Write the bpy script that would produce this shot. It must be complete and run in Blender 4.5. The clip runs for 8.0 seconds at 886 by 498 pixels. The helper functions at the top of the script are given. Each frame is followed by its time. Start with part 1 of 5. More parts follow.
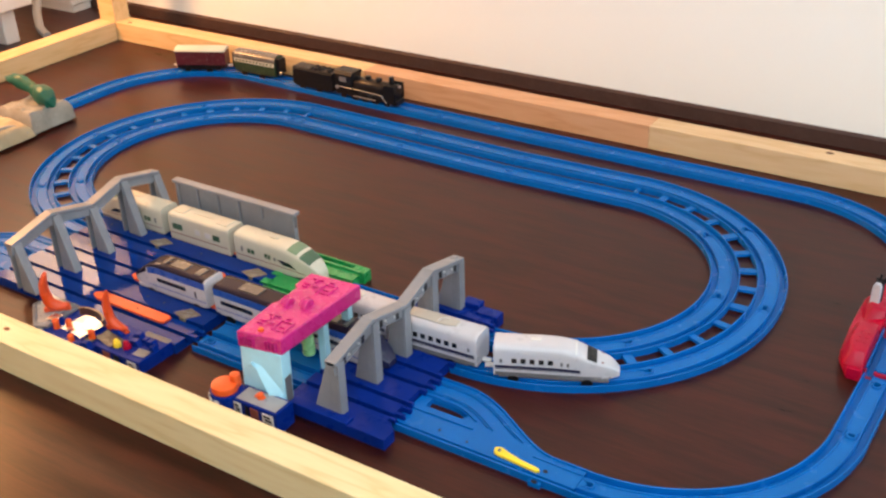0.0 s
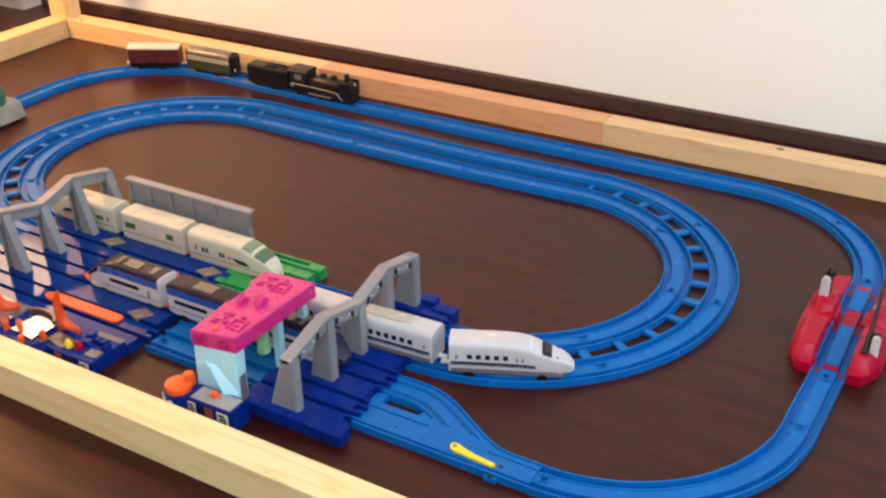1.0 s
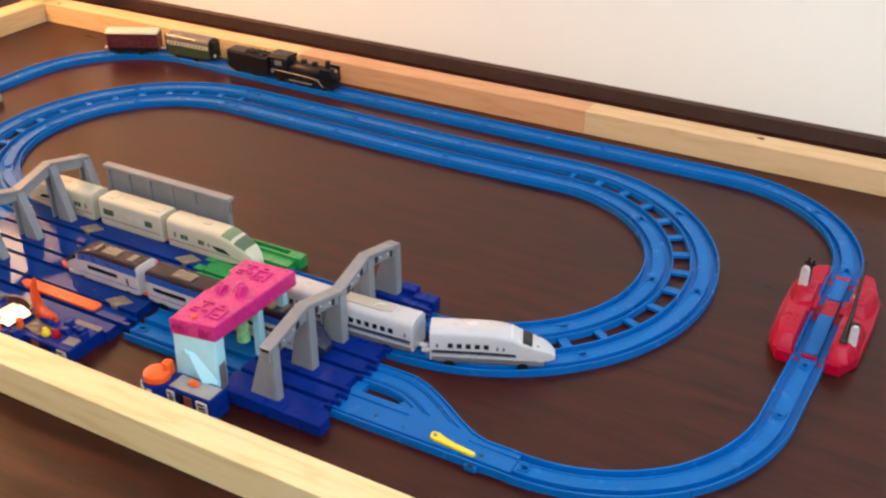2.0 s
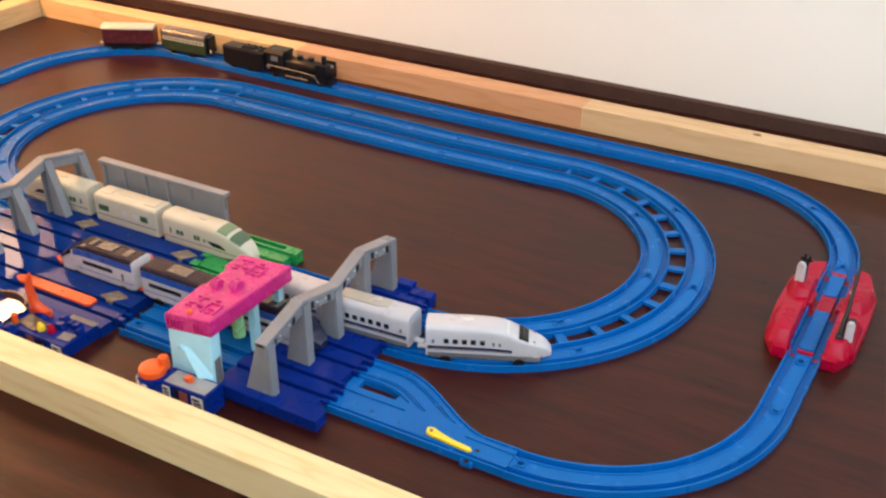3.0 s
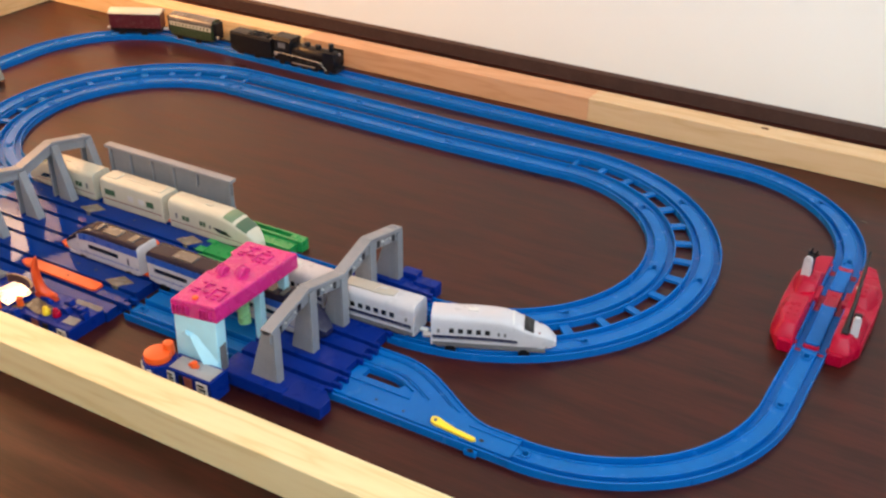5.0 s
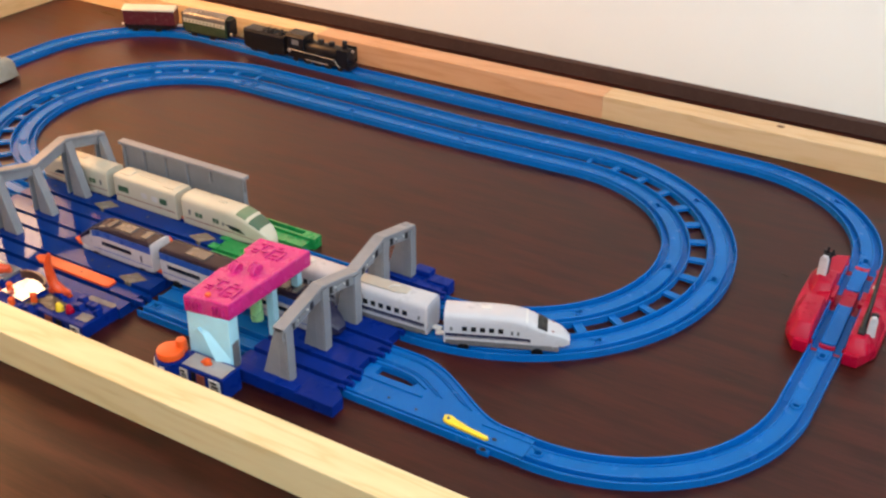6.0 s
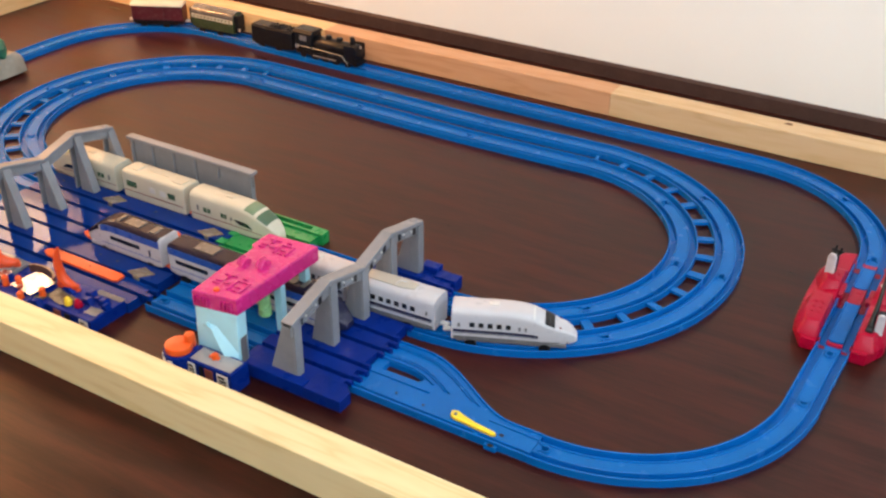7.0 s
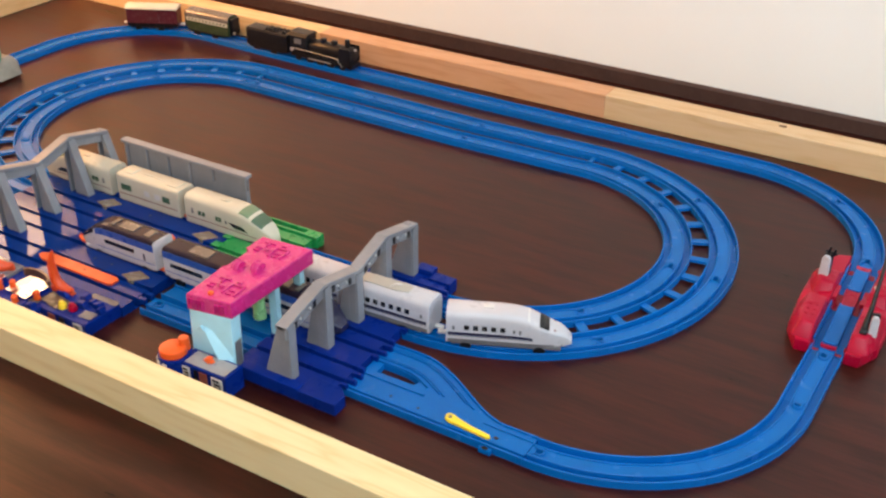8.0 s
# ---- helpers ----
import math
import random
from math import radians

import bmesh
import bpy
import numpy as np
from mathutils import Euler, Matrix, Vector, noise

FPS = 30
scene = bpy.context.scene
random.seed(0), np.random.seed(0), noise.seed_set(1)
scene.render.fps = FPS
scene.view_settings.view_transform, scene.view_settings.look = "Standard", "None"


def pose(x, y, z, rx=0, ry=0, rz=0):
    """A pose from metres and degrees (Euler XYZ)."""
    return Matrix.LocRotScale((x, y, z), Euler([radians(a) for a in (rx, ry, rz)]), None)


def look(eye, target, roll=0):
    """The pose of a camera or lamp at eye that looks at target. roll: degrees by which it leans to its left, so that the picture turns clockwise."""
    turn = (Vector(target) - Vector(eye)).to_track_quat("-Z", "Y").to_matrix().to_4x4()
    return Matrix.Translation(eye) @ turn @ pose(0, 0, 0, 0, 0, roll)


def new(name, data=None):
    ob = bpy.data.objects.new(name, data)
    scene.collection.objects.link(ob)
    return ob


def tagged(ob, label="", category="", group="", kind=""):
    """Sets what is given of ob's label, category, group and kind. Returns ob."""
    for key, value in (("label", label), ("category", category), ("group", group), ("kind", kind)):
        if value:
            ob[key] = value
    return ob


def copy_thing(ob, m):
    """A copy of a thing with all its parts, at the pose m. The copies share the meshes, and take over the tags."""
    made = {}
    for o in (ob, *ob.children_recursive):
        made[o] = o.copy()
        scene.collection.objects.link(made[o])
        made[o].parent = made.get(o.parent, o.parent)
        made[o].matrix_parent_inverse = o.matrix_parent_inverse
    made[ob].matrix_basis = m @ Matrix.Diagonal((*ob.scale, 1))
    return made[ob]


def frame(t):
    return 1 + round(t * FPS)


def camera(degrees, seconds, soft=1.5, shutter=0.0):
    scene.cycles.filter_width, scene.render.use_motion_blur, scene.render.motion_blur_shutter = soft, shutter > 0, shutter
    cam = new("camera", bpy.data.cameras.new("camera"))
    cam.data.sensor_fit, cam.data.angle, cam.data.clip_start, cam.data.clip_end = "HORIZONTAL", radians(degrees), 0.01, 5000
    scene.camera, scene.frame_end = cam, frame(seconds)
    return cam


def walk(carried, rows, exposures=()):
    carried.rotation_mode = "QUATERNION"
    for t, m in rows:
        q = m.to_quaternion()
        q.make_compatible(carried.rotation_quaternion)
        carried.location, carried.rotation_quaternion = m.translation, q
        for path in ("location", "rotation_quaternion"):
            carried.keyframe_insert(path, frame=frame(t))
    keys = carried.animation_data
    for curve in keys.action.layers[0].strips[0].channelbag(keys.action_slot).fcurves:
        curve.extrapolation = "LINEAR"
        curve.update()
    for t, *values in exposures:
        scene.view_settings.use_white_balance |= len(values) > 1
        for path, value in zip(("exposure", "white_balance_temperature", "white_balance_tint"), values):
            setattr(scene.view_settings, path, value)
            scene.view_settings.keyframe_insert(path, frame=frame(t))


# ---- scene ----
cam = camera(46.0, 8.0, soft=2.4)
PATH = [
    (0, (0.542, -1.131, 0.715), (-0.414, 0.333, -0.257), -1.8),
    (0.5, (0.542, -1.131, 0.714), (-0.389, 0.348, -0.257), -1.3),
    (1, (0.548, -1.13, 0.714), (-0.341, 0.372, -0.262), -1.0),
    (1.5, (0.546, -1.127, 0.715), (-0.318, 0.381, -0.275), -0.4),
    (1.7, (0.5453, -1.1264, 0.7148), (-0.3064, 0.3716, -0.275), -0.31),
    (2.8, (0.5459, -1.1263, 0.7113), (-0.2997, 0.3884, -0.292), -0.05),
    (3, (0.545, -1.126, 0.711), (-0.298, 0.385, -0.292), -0.0),
    (3.5, (0.543, -1.125, 0.711), (-0.3, 0.379, -0.301), 0.1),
    (4, (0.541, -1.127, 0.71), (-0.299, 0.377, -0.305), 0.5),
    (4.5, (0.542, -1.128, 0.71), (-0.297, 0.376, -0.306), 0.6),
    (4.7, (0.5415, -1.1278, 0.7098), (-0.2961, 0.3731, -0.306), 0.68),
    (5.8, (0.5388, -1.1245, 0.7071), (-0.3212, 0.3662, -0.316), 0.54),
    (6, (0.538, -1.124, 0.707), (-0.324, 0.362, -0.316), 0.5),
    (6.5, (0.537, -1.126, 0.707), (-0.329, 0.356, -0.32), 0.5),
    (7, (0.536, -1.127, 0.707), (-0.333, 0.352, -0.322), 0.6),
    (7.5, (0.537, -1.125, 0.707), (-0.331, 0.354, -0.323), 0.6),
    (8, (0.538, -1.126, 0.708), (-0.326, 0.358, -0.317), 0.6),
]
walk(cam, [(t, look(eye, target, roll)) for t, eye, target, roll in PATH])


# ---- light and air ----
world = bpy.data.worlds.new("world")
scene.world = world
world.use_nodes = True
wn = world.node_tree.nodes
sky = wn.new("ShaderNodeTexSky")
sky.sky_type = "NISHITA"
sky.sun_disc = False
sky.sun_elevation, sky.sun_rotation = radians(38), radians(100)
world.node_tree.links.new(sky.outputs[0], wn["Background"].inputs[0])
wn["Background"].inputs[1].default_value = 0.1


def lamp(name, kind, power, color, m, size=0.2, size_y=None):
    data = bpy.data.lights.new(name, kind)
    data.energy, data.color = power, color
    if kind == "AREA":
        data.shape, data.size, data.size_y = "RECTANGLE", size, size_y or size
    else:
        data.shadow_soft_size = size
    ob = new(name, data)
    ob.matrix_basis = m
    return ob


# warm light of an unseen lamp, placed to suit the glow from the left
lamp("unseen_lamp_light", "POINT", 60, (1.0, 0.44, 0.145), pose(-1.62, -0.15, 0.76), 0.12)
# unseen paler light in the corner behind it, added for the deck's reflection
lamp("added_corner_light", "POINT", 8.5, (1.0, 0.64, 0.38), pose(-1.72, 0.37, 0.78), 0.14)
# daylight in two unseen window openings, placed to suit the brightness
lamp("side_window_light", "AREA", 19, (0.79, 0.92, 1.0), pose(1.93, -0.55, 1.35, 0, 90, 0), 1.3, 1.5)
lamp("rear_window_light", "AREA", 39, (0.77, 0.92, 0.99), pose(0.95, -1.77, 1.7, 90, 0, 0), 1.7, 1.14)


# ---- materials ----
def mat_new(name):
    m = bpy.data.materials.new(name)
    m.use_nodes = True
    t = m.node_tree
    return m, t.nodes, t.links, t.nodes["Principled BSDF"]


def noise_tex(n, l, scale, detail=4.0, vec=None, rough=0.55):
    x = n.new("ShaderNodeTexNoise")
    x.inputs["Scale"].default_value, x.inputs["Detail"].default_value, x.inputs["Roughness"].default_value = scale, detail, rough
    if vec is not None:
        l.new(vec, x.inputs["Vector"])
    return x.outputs["Fac"]


def ramp(n, l, fac, stops):
    r = n.new("ShaderNodeValToRGB")
    e = r.color_ramp.elements
    while len(e) < len(stops):
        e.new(0.5)
    for k, (p, c) in zip(e, stops):
        k.position, k.color = p, (*c, 1)
    l.new(fac, r.inputs[0])
    return r.outputs[0]


def span(n, l, fac, lo, hi, a, b):
    r = n.new("ShaderNodeMapRange")
    for i, v in enumerate((lo, hi, a, b)):
        r.inputs[i + 1].default_value = v
    l.new(fac, r.inputs[0])
    return r.outputs[0]


def bump(n, l, h, bsdf, strength, dist):
    b = n.new("ShaderNodeBump")
    b.inputs["Strength"].default_value, b.inputs["Distance"].default_value = strength, dist
    l.new(h, b.inputs["Height"])
    l.new(b.outputs[0], bsdf.inputs["Normal"])


def plastic(name, color, rough=0.3, coat=0.0, trans=0.0, metal=0.0, vary=0.1, dust=0.12, spec=0.5):
    """Moulded plastic with slight mottling, dust and hairline scuffs."""
    m, n, l, b = mat_new(name)
    co = n.new("ShaderNodeTexCoord").outputs["Object"]
    big = noise_tex(n, l, 22, 3, co)
    fine = noise_tex(n, l, 900, 2, co)
    info = n.new("ShaderNodeObjectInfo").outputs["Random"]
    lo = [c * (1 - vary) for c in color]
    hi = [min(1, c * (1 + vary)) for c in color]
    base = ramp(n, l, big, [(0.3, lo), (0.7, hi)])
    hsv = n.new("ShaderNodeHueSaturation")
    l.new(base, hsv.inputs["Color"])
    l.new(span(n, l, info, 0, 1, 1 - vary * 0.6, 1 + vary * 0.6), hsv.inputs["Value"])
    mix = n.new("ShaderNodeMix")
    mix.data_type = "RGBA"
    l.new(span(n, l, noise_tex(n, l, 140, 5, co), 0.5, 0.8, 0, dust), mix.inputs[0])
    l.new(hsv.outputs[0], mix.inputs[6])
    mix.inputs[7].default_value = (0.45, 0.42, 0.38, 1)
    l.new(mix.outputs[2], b.inputs["Base Color"])
    l.new(span(n, l, noise_tex(n, l, 60, 4, co), 0.3, 0.7, rough * 0.8, rough * 1.25), b.inputs["Roughness"])
    b.inputs["Coat Weight"].default_value, b.inputs["Coat Roughness"].default_value = coat, 0.12
    b.inputs["Transmission Weight"].default_value, b.inputs["Metallic"].default_value = trans, metal
    b.inputs["IOR"].default_value, b.inputs["Specular IOR Level"].default_value = 1.49, spec
    bump(n, l, fine, b, 0.08, 0.0002)
    return m


def wood_floor():
    m, n, l, b = mat_new("dark_floorboards")
    co = n.new("ShaderNodeTexCoord").outputs["Object"]
    mp = n.new("ShaderNodeMapping")
    mp.inputs["Scale"].default_value = (2.2, 15, 1)
    l.new(co, mp.inputs[0])
    streak = noise_tex(n, l, 3.0, 7, mp.outputs[0], 0.62)
    mp2 = n.new("ShaderNodeMapping")
    mp2.inputs["Scale"].default_value = (4, 110, 1)
    l.new(co, mp2.inputs[0])
    pore = noise_tex(n, l, 3.0, 4, mp2.outputs[0], 0.6)
    cloud = noise_tex(n, l, 2.2, 3, co)
    add = n.new("ShaderNodeMath")
    add.operation = "MULTIPLY_ADD"
    l.new(pore, add.inputs[0])
    add.inputs[1].default_value = 0.36
    l.new(streak, add.inputs[2])
    sub = n.new("ShaderNodeMath")
    sub.operation = "MULTIPLY_ADD"
    l.new(cloud, sub.inputs[0])
    sub.inputs[1].default_value = 0.32
    l.new(add.outputs[0], sub.inputs[2])
    col = ramp(n, l, sub.outputs[0], [(0.5, (0.0080, 0.0014, 0.0009)), (0.74, (0.0240, 0.0042, 0.0026)), (0.98, (0.049, 0.0090, 0.0056))])
    l.new(col, b.inputs["Base Color"])
    l.new(span(n, l, streak, 0.3, 0.7, 0.27, 0.38), b.inputs["Roughness"])
    b.inputs["Specular IOR Level"].default_value = 0.24
    bump(n, l, add.outputs[0], b, 0.12, 0.0006)
    return m


def pine(name, tone):
    m, n, l, b = mat_new(name)
    co = n.new("ShaderNodeTexCoord").outputs["Object"]
    info = n.new("ShaderNodeObjectInfo").outputs["Random"]
    off = n.new("ShaderNodeVectorMath")
    off.operation = "ADD"
    l.new(co, off.inputs[0])
    l.new(span(n, l, info, 0, 1, 0, 9), off.inputs[1])
    mp = n.new("ShaderNodeMapping")
    mp.inputs["Scale"].default_value = (0.75, 6.5, 6.5)
    l.new(off.outputs[0], mp.inputs[0])
    ring = noise_tex(n, l, 4.0, 3, mp.outputs[0], 0.5)
    saw = n.new("ShaderNodeMath")
    saw.operation = "MULTIPLY"
    saw.inputs[1].default_value = 6.0
    l.new(ring, saw.inputs[0])
    fr = n.new("ShaderNodeMath")
    fr.operation = "PINGPONG"
    fr.inputs[1].default_value = 0.5
    l.new(saw.outputs[0], fr.inputs[0])
    mp2 = n.new("ShaderNodeMapping")
    mp2.inputs["Scale"].default_value = (8, 240, 240)
    l.new(off.outputs[0], mp2.inputs[0])
    fine = noise_tex(n, l, 2.5, 3, mp2.outputs[0])
    grain = n.new("ShaderNodeMath")
    grain.operation = "MULTIPLY_ADD"
    l.new(fine, grain.inputs[0])
    grain.inputs[1].default_value = 0.2
    l.new(fr.outputs[0], grain.inputs[2])
    col = ramp(n, l, grain.outputs[0], [(p, [a * b for a, b in zip(c, tone)]) for p, c in ((0.05, (0.77, 0.635, 0.415)), (0.42, (0.735, 0.585, 0.36)), (0.68, (0.65, 0.485, 0.265)))])
    hsv = n.new("ShaderNodeHueSaturation")
    l.new(col, hsv.inputs["Color"])
    l.new(span(n, l, info, 0, 1, 0.96, 1.03), hsv.inputs["Value"])
    l.new(span(n, l, info, 0, 1, 0.497, 0.502), hsv.inputs["Hue"])
    l.new(hsv.outputs[0], b.inputs["Base Color"])
    b.inputs["Roughness"].default_value = 0.5
    bump(n, l, grain.outputs[0], b, 0.1, 0.0004)
    return m


def paint(name, color, rough=0.75, scale=60):
    m, n, l, b = mat_new(name)
    co = n.new("ShaderNodeTexCoord").outputs["Object"]
    big = noise_tex(n, l, 1.5, 3, co)
    l.new(ramp(n, l, big, [(0.3, [c * 0.96 for c in color]), (0.7, color)]), b.inputs["Base Color"])
    b.inputs["Roughness"].default_value = rough
    bump(n, l, noise_tex(n, l, scale * 6, 3, co), b, 0.12, 0.0005)
    return m


# amber and tan pine put the left's warm, the back's dim light into colour
M_FLOOR, M_PINE, M_PINE_RED, M_PINE_DIMLIT, M_PINE_WARMLIT = wood_floor(), pine("pale_pine", (0.97, 1.02, 0.93)), pine("pinkish_pine", (0.80, 0.55, 0.46)), pine("dimlit_tan_pine", (0.86, 0.76, 0.68)), pine("warmlit_amber_pine", (0.97, 0.83, 0.66))
M_WALL = paint("white_wallpaper", (0.862, 0.885, 0.862), 0.8)
M_CEIL = paint("ceiling_paint", (0.8, 0.8, 0.8), 0.8)
M_SKIRT = plastic("dark_skirting", (0.062, 0.034, 0.028), 0.5, dust=0.04, spec=0.25)
M_KNOT = plastic("wood_knot", (0.13, 0.05, 0.02), 0.6)
M_TRACK = plastic("track_blue", (0.001, 0.119, 0.435), 0.23, 0.0, vary=0.06, dust=0.003, spec=0.16)
M_DECK = plastic("deck_navy_blue", (0.0006, 0.024, 0.19), 0.06, 0.0, vary=0.1, dust=0.004, spec=0.16)
M_NAVY = plastic("navy_blue_plastic", (0.0008, 0.019, 0.20), 0.3, 0.0, vary=0.1, dust=0.015, spec=0.11)
M_FILM = plastic("grey_film", (0.30, 0.30, 0.31), 0.3, dust=0.15, vary=0.2)
M_GREEN = plastic("bright_green", (0.01, 0.28, 0.07), 0.3, 0.1)
M_GREY = plastic("station_grey", (0.215, 0.225, 0.25), 0.42)
M_PINK = plastic("hot_pink", (0.52, 0.018, 0.18), 0.26, dust=0.05)
M_CYAN = plastic("pale_sky_blue", (0.38, 0.70, 0.84), 0.4, dust=0.05)
M_LIME = plastic("translucent_lime", (0.35, 0.75, 0.35), 0.25, trans=0.3)
M_ORANGE = plastic("orange_plastic", (0.78, 0.10, 0.012), 0.35, dust=0.04)
M_LEVER = plastic("orange_red_plastic", (0.64, 0.066, 0.013), 0.3, dust=0.03)
M_YELLOW = plastic("yellow_plastic", (0.85, 0.62, 0.03), 0.35, dust=0.04)
M_RED = plastic("crossing_red", (0.36, 0.0005, 0.026), 0.3, 0.0, dust=0.01, spec=0.22)
M_WHITE = plastic("white_plastic", (0.52, 0.52, 0.565), 0.3, 0.15, vary=0.03, dust=0.05)
M_CREAM = plastic("ivory_plastic", (0.56, 0.535, 0.43), 0.32, 0.1, vary=0.05, dust=0.06)
M_PANEL = plastic("beige_panel", (0.43, 0.405, 0.355), 0.4, dust=0.06)
M_BLACK = plastic("black_plastic", (0.007, 0.007, 0.009), 0.35, dust=0.03, spec=0.3)
M_GLASSY = plastic("smoked_window", (0.015, 0.016, 0.02), 0.14, 0.3, dust=0.02)
M_SMOKE = plastic("smoked_brown_roof", (0.016, 0.012, 0.026), 0.12, 0.0, dust=0.008, spec=0.15)
M_SCREEN = plastic("green_windscreen", (0.14, 0.22, 0.13), 0.16, 0.3, dust=0.03)
M_PANE = plastic("pale_green_window", (0.055, 0.115, 0.065), 0.16, 0.3, dust=0.02)
M_STRIPE = plastic("navy_stripe", (0.010, 0.012, 0.05), 0.35)
M_BLUELINE = plastic("cobalt_stripe", (0.016, 0.08, 0.38), 0.3, dust=0.03, spec=0.3)
M_RUST = plastic("maroon_line", (0.20, 0.05, 0.04), 0.4)
M_UNDER = plastic("underframe_grey", (0.14, 0.14, 0.15), 0.5)
M_SILVER = plastic("chrome_film", (0.92, 0.92, 0.92), 0.26, metal=1.0, dust=0.0)
M_ROD = plastic("silver_paint", (0.6, 0.6, 0.6), 0.35, metal=0.8)
M_STICK = plastic("beige_sticker", (0.19, 0.165, 0.125), 0.25, 0.3, dust=0.12)
M_PALE = plastic("pale_sticker", (0.62, 0.62, 0.62), 0.3, 0.2)
M_BOTTLE = plastic("bottle_green_paint", (0.03, 0.055, 0.022), 0.4)
M_ROOF = plastic("warm_grey_roof", (0.11, 0.098, 0.09), 0.24, 0.1)
M_MAROON = plastic("maroon_paint", (0.085, 0.008, 0.016), 0.38)
M_ROCK = plastic("moulded_rock_grey", (0.29, 0.27, 0.23), 0.6, vary=0.25, dust=0.3)
M_SAND = plastic("moulded_sand_yellow", (0.42, 0.33, 0.20), 0.6, vary=0.2)
M_DINO = plastic("translucent_green", (0.008, 0.17, 0.115), 0.42, 0.0, trans=0.45, dust=0.03)
M_CLEAR = plastic("smoky_clear_plastic", (0.42, 0.43, 0.46), 0.12, trans=0.6, dust=0.1)
M_HOOD = plastic("brown_hood", (0.10, 0.045, 0.03), 0.3)
M_CABLE = plastic("grey_cable", (0.30, 0.30, 0.30), 0.5)
M_FURN = plastic("white_furniture", (0.72, 0.70, 0.66), 0.5, vary=0.04)


# ---- building helpers ----
GROUND = -0.0045  # the floor's level; solids that start at 0 reach down to it


def base(z):
    return GROUND if z == 0 else z


def part(name, bm, material, parent=None, label="", smooth=False, kind=""):
    """Links a bmesh as one mesh object, under a thing or part if one is given."""
    me = bpy.data.meshes.new(name)
    bmesh.ops.recalc_face_normals(bm, faces=bm.faces)
    bm.to_mesh(me)
    bm.free()
    me.materials.append(material)
    if smooth:
        for f in me.polygons:
            f.use_smooth = True
        me.set_sharp_from_angle(angle=radians(38))
    ob = new(name, me)
    ob.parent = parent
    return tagged(ob, label, "", "", kind)


def thing(name, label, category, m=None, group=""):
    ob = new(name)
    ob.empty_display_size = 0.02
    if m is not None:
        ob.matrix_basis = m
    return tagged(ob, label, category, group)


def box(bm, x0, x1, y0, y1, z0, z1, bev=0.0, m=None):
    z0 = base(z0)
    r = bmesh.ops.create_cube(bm, size=1)
    vs = r["verts"]
    for v in vs:
        v.co = Vector(((x0 + x1) / 2 + v.co.x * (x1 - x0), (y0 + y1) / 2 + v.co.y * (y1 - y0), (z0 + z1) / 2 + v.co.z * (z1 - z0)))
    if m is not None:
        bmesh.ops.transform(bm, matrix=m, verts=vs)
    if bev:
        es = list({e for v in vs for e in v.link_edges})
        bmesh.ops.bevel(bm, geom=es, offset=bev, segments=2, affect="EDGES", profile=0.5)


def cyl(bm, r0, r1, h, m, seg=20, bev=0.0):
    r = bmesh.ops.create_cone(bm, cap_ends=True, segments=seg, radius1=r0, radius2=r1, depth=h, matrix=m)
    if bev:
        es = [e for e in {e for v in r["verts"] for e in v.link_edges} if len(e.link_faces) == 2 and any(len(f.verts) > 4 for f in e.link_faces)]
        bmesh.ops.bevel(bm, geom=es, offset=bev, segments=2, affect="EDGES", profile=0.5)


def ball(bm, r, m, seg=14):
    bmesh.ops.create_uvsphere(bm, u_segments=seg, v_segments=seg // 2 + 2, radius=r, matrix=m)


def prism(bm, outline, z0, z1, axis="z", bev=0.0):
    """A closed outline pushed along an axis: z (x, y), x (y, z) or y (x, z)."""
    def at(a, b, h):
        return {"z": (a, b, h), "x": (h, a, b), "y": (a, h, b)}[axis]
    if axis == "z":
        z0 = base(z0)
    else:
        outline = [(a, base(b)) for a, b in outline]
    lo = [bm.verts.new(at(a, b, z0)) for a, b in outline]
    hi = [bm.verts.new(at(a, b, z1)) for a, b in outline]
    fs = [bm.faces.new(lo[::-1]), bm.faces.new(hi)]
    k = len(lo)
    fs += [bm.faces.new((lo[i], lo[(i + 1) % k], hi[(i + 1) % k], hi[i])) for i in range(k)]
    bmesh.ops.recalc_face_normals(bm, faces=fs)
    if bev:
        bmesh.ops.bevel(bm, geom=list({e for f in fs[:2] for e in f.edges}), offset=bev, segments=2, affect="EDGES", profile=0.5)


def sweep(bm, path, profile):
    """A closed profile (u to the left of the way, z) drawn along rows of (x, y, heading in radians)."""
    rings = []
    for x, y, a in path:
        nx, ny = -math.sin(a), math.cos(a)
        rings.append([bm.verts.new((x + u * nx, y + u * ny, base(z))) for u, z in profile])
    k = len(profile)
    for p, q in zip(rings, rings[1:]):
        for i in range(k):
            bm.faces.new((p[i], p[(i + 1) % k], q[(i + 1) % k], q[i]))
    bm.faces.new(rings[0][::-1])
    bm.faces.new(rings[-1])


def tube(bm, points, r, seg=8):
    pts = [Vector(p) for p in points]
    rings = []
    for i, p in enumerate(pts):
        d = (pts[min(i + 1, len(pts) - 1)] - pts[max(i - 1, 0)]).normalized()
        q = d.to_track_quat("Z", "Y")
        rr = r[i] if isinstance(r, (list, tuple)) else r
        rings.append([bm.verts.new(p + q @ Vector((rr * math.cos(a), rr * math.sin(a), 0))) for a in [2 * math.pi * k / seg for k in range(seg)]])
    for p, q in zip(rings, rings[1:]):
        for i in range(seg):
            bm.faces.new((p[i], p[(i + 1) % seg], q[(i + 1) % seg], q[i]))
    bm.faces.new(rings[0][::-1])
    bm.faces.new(rings[-1])


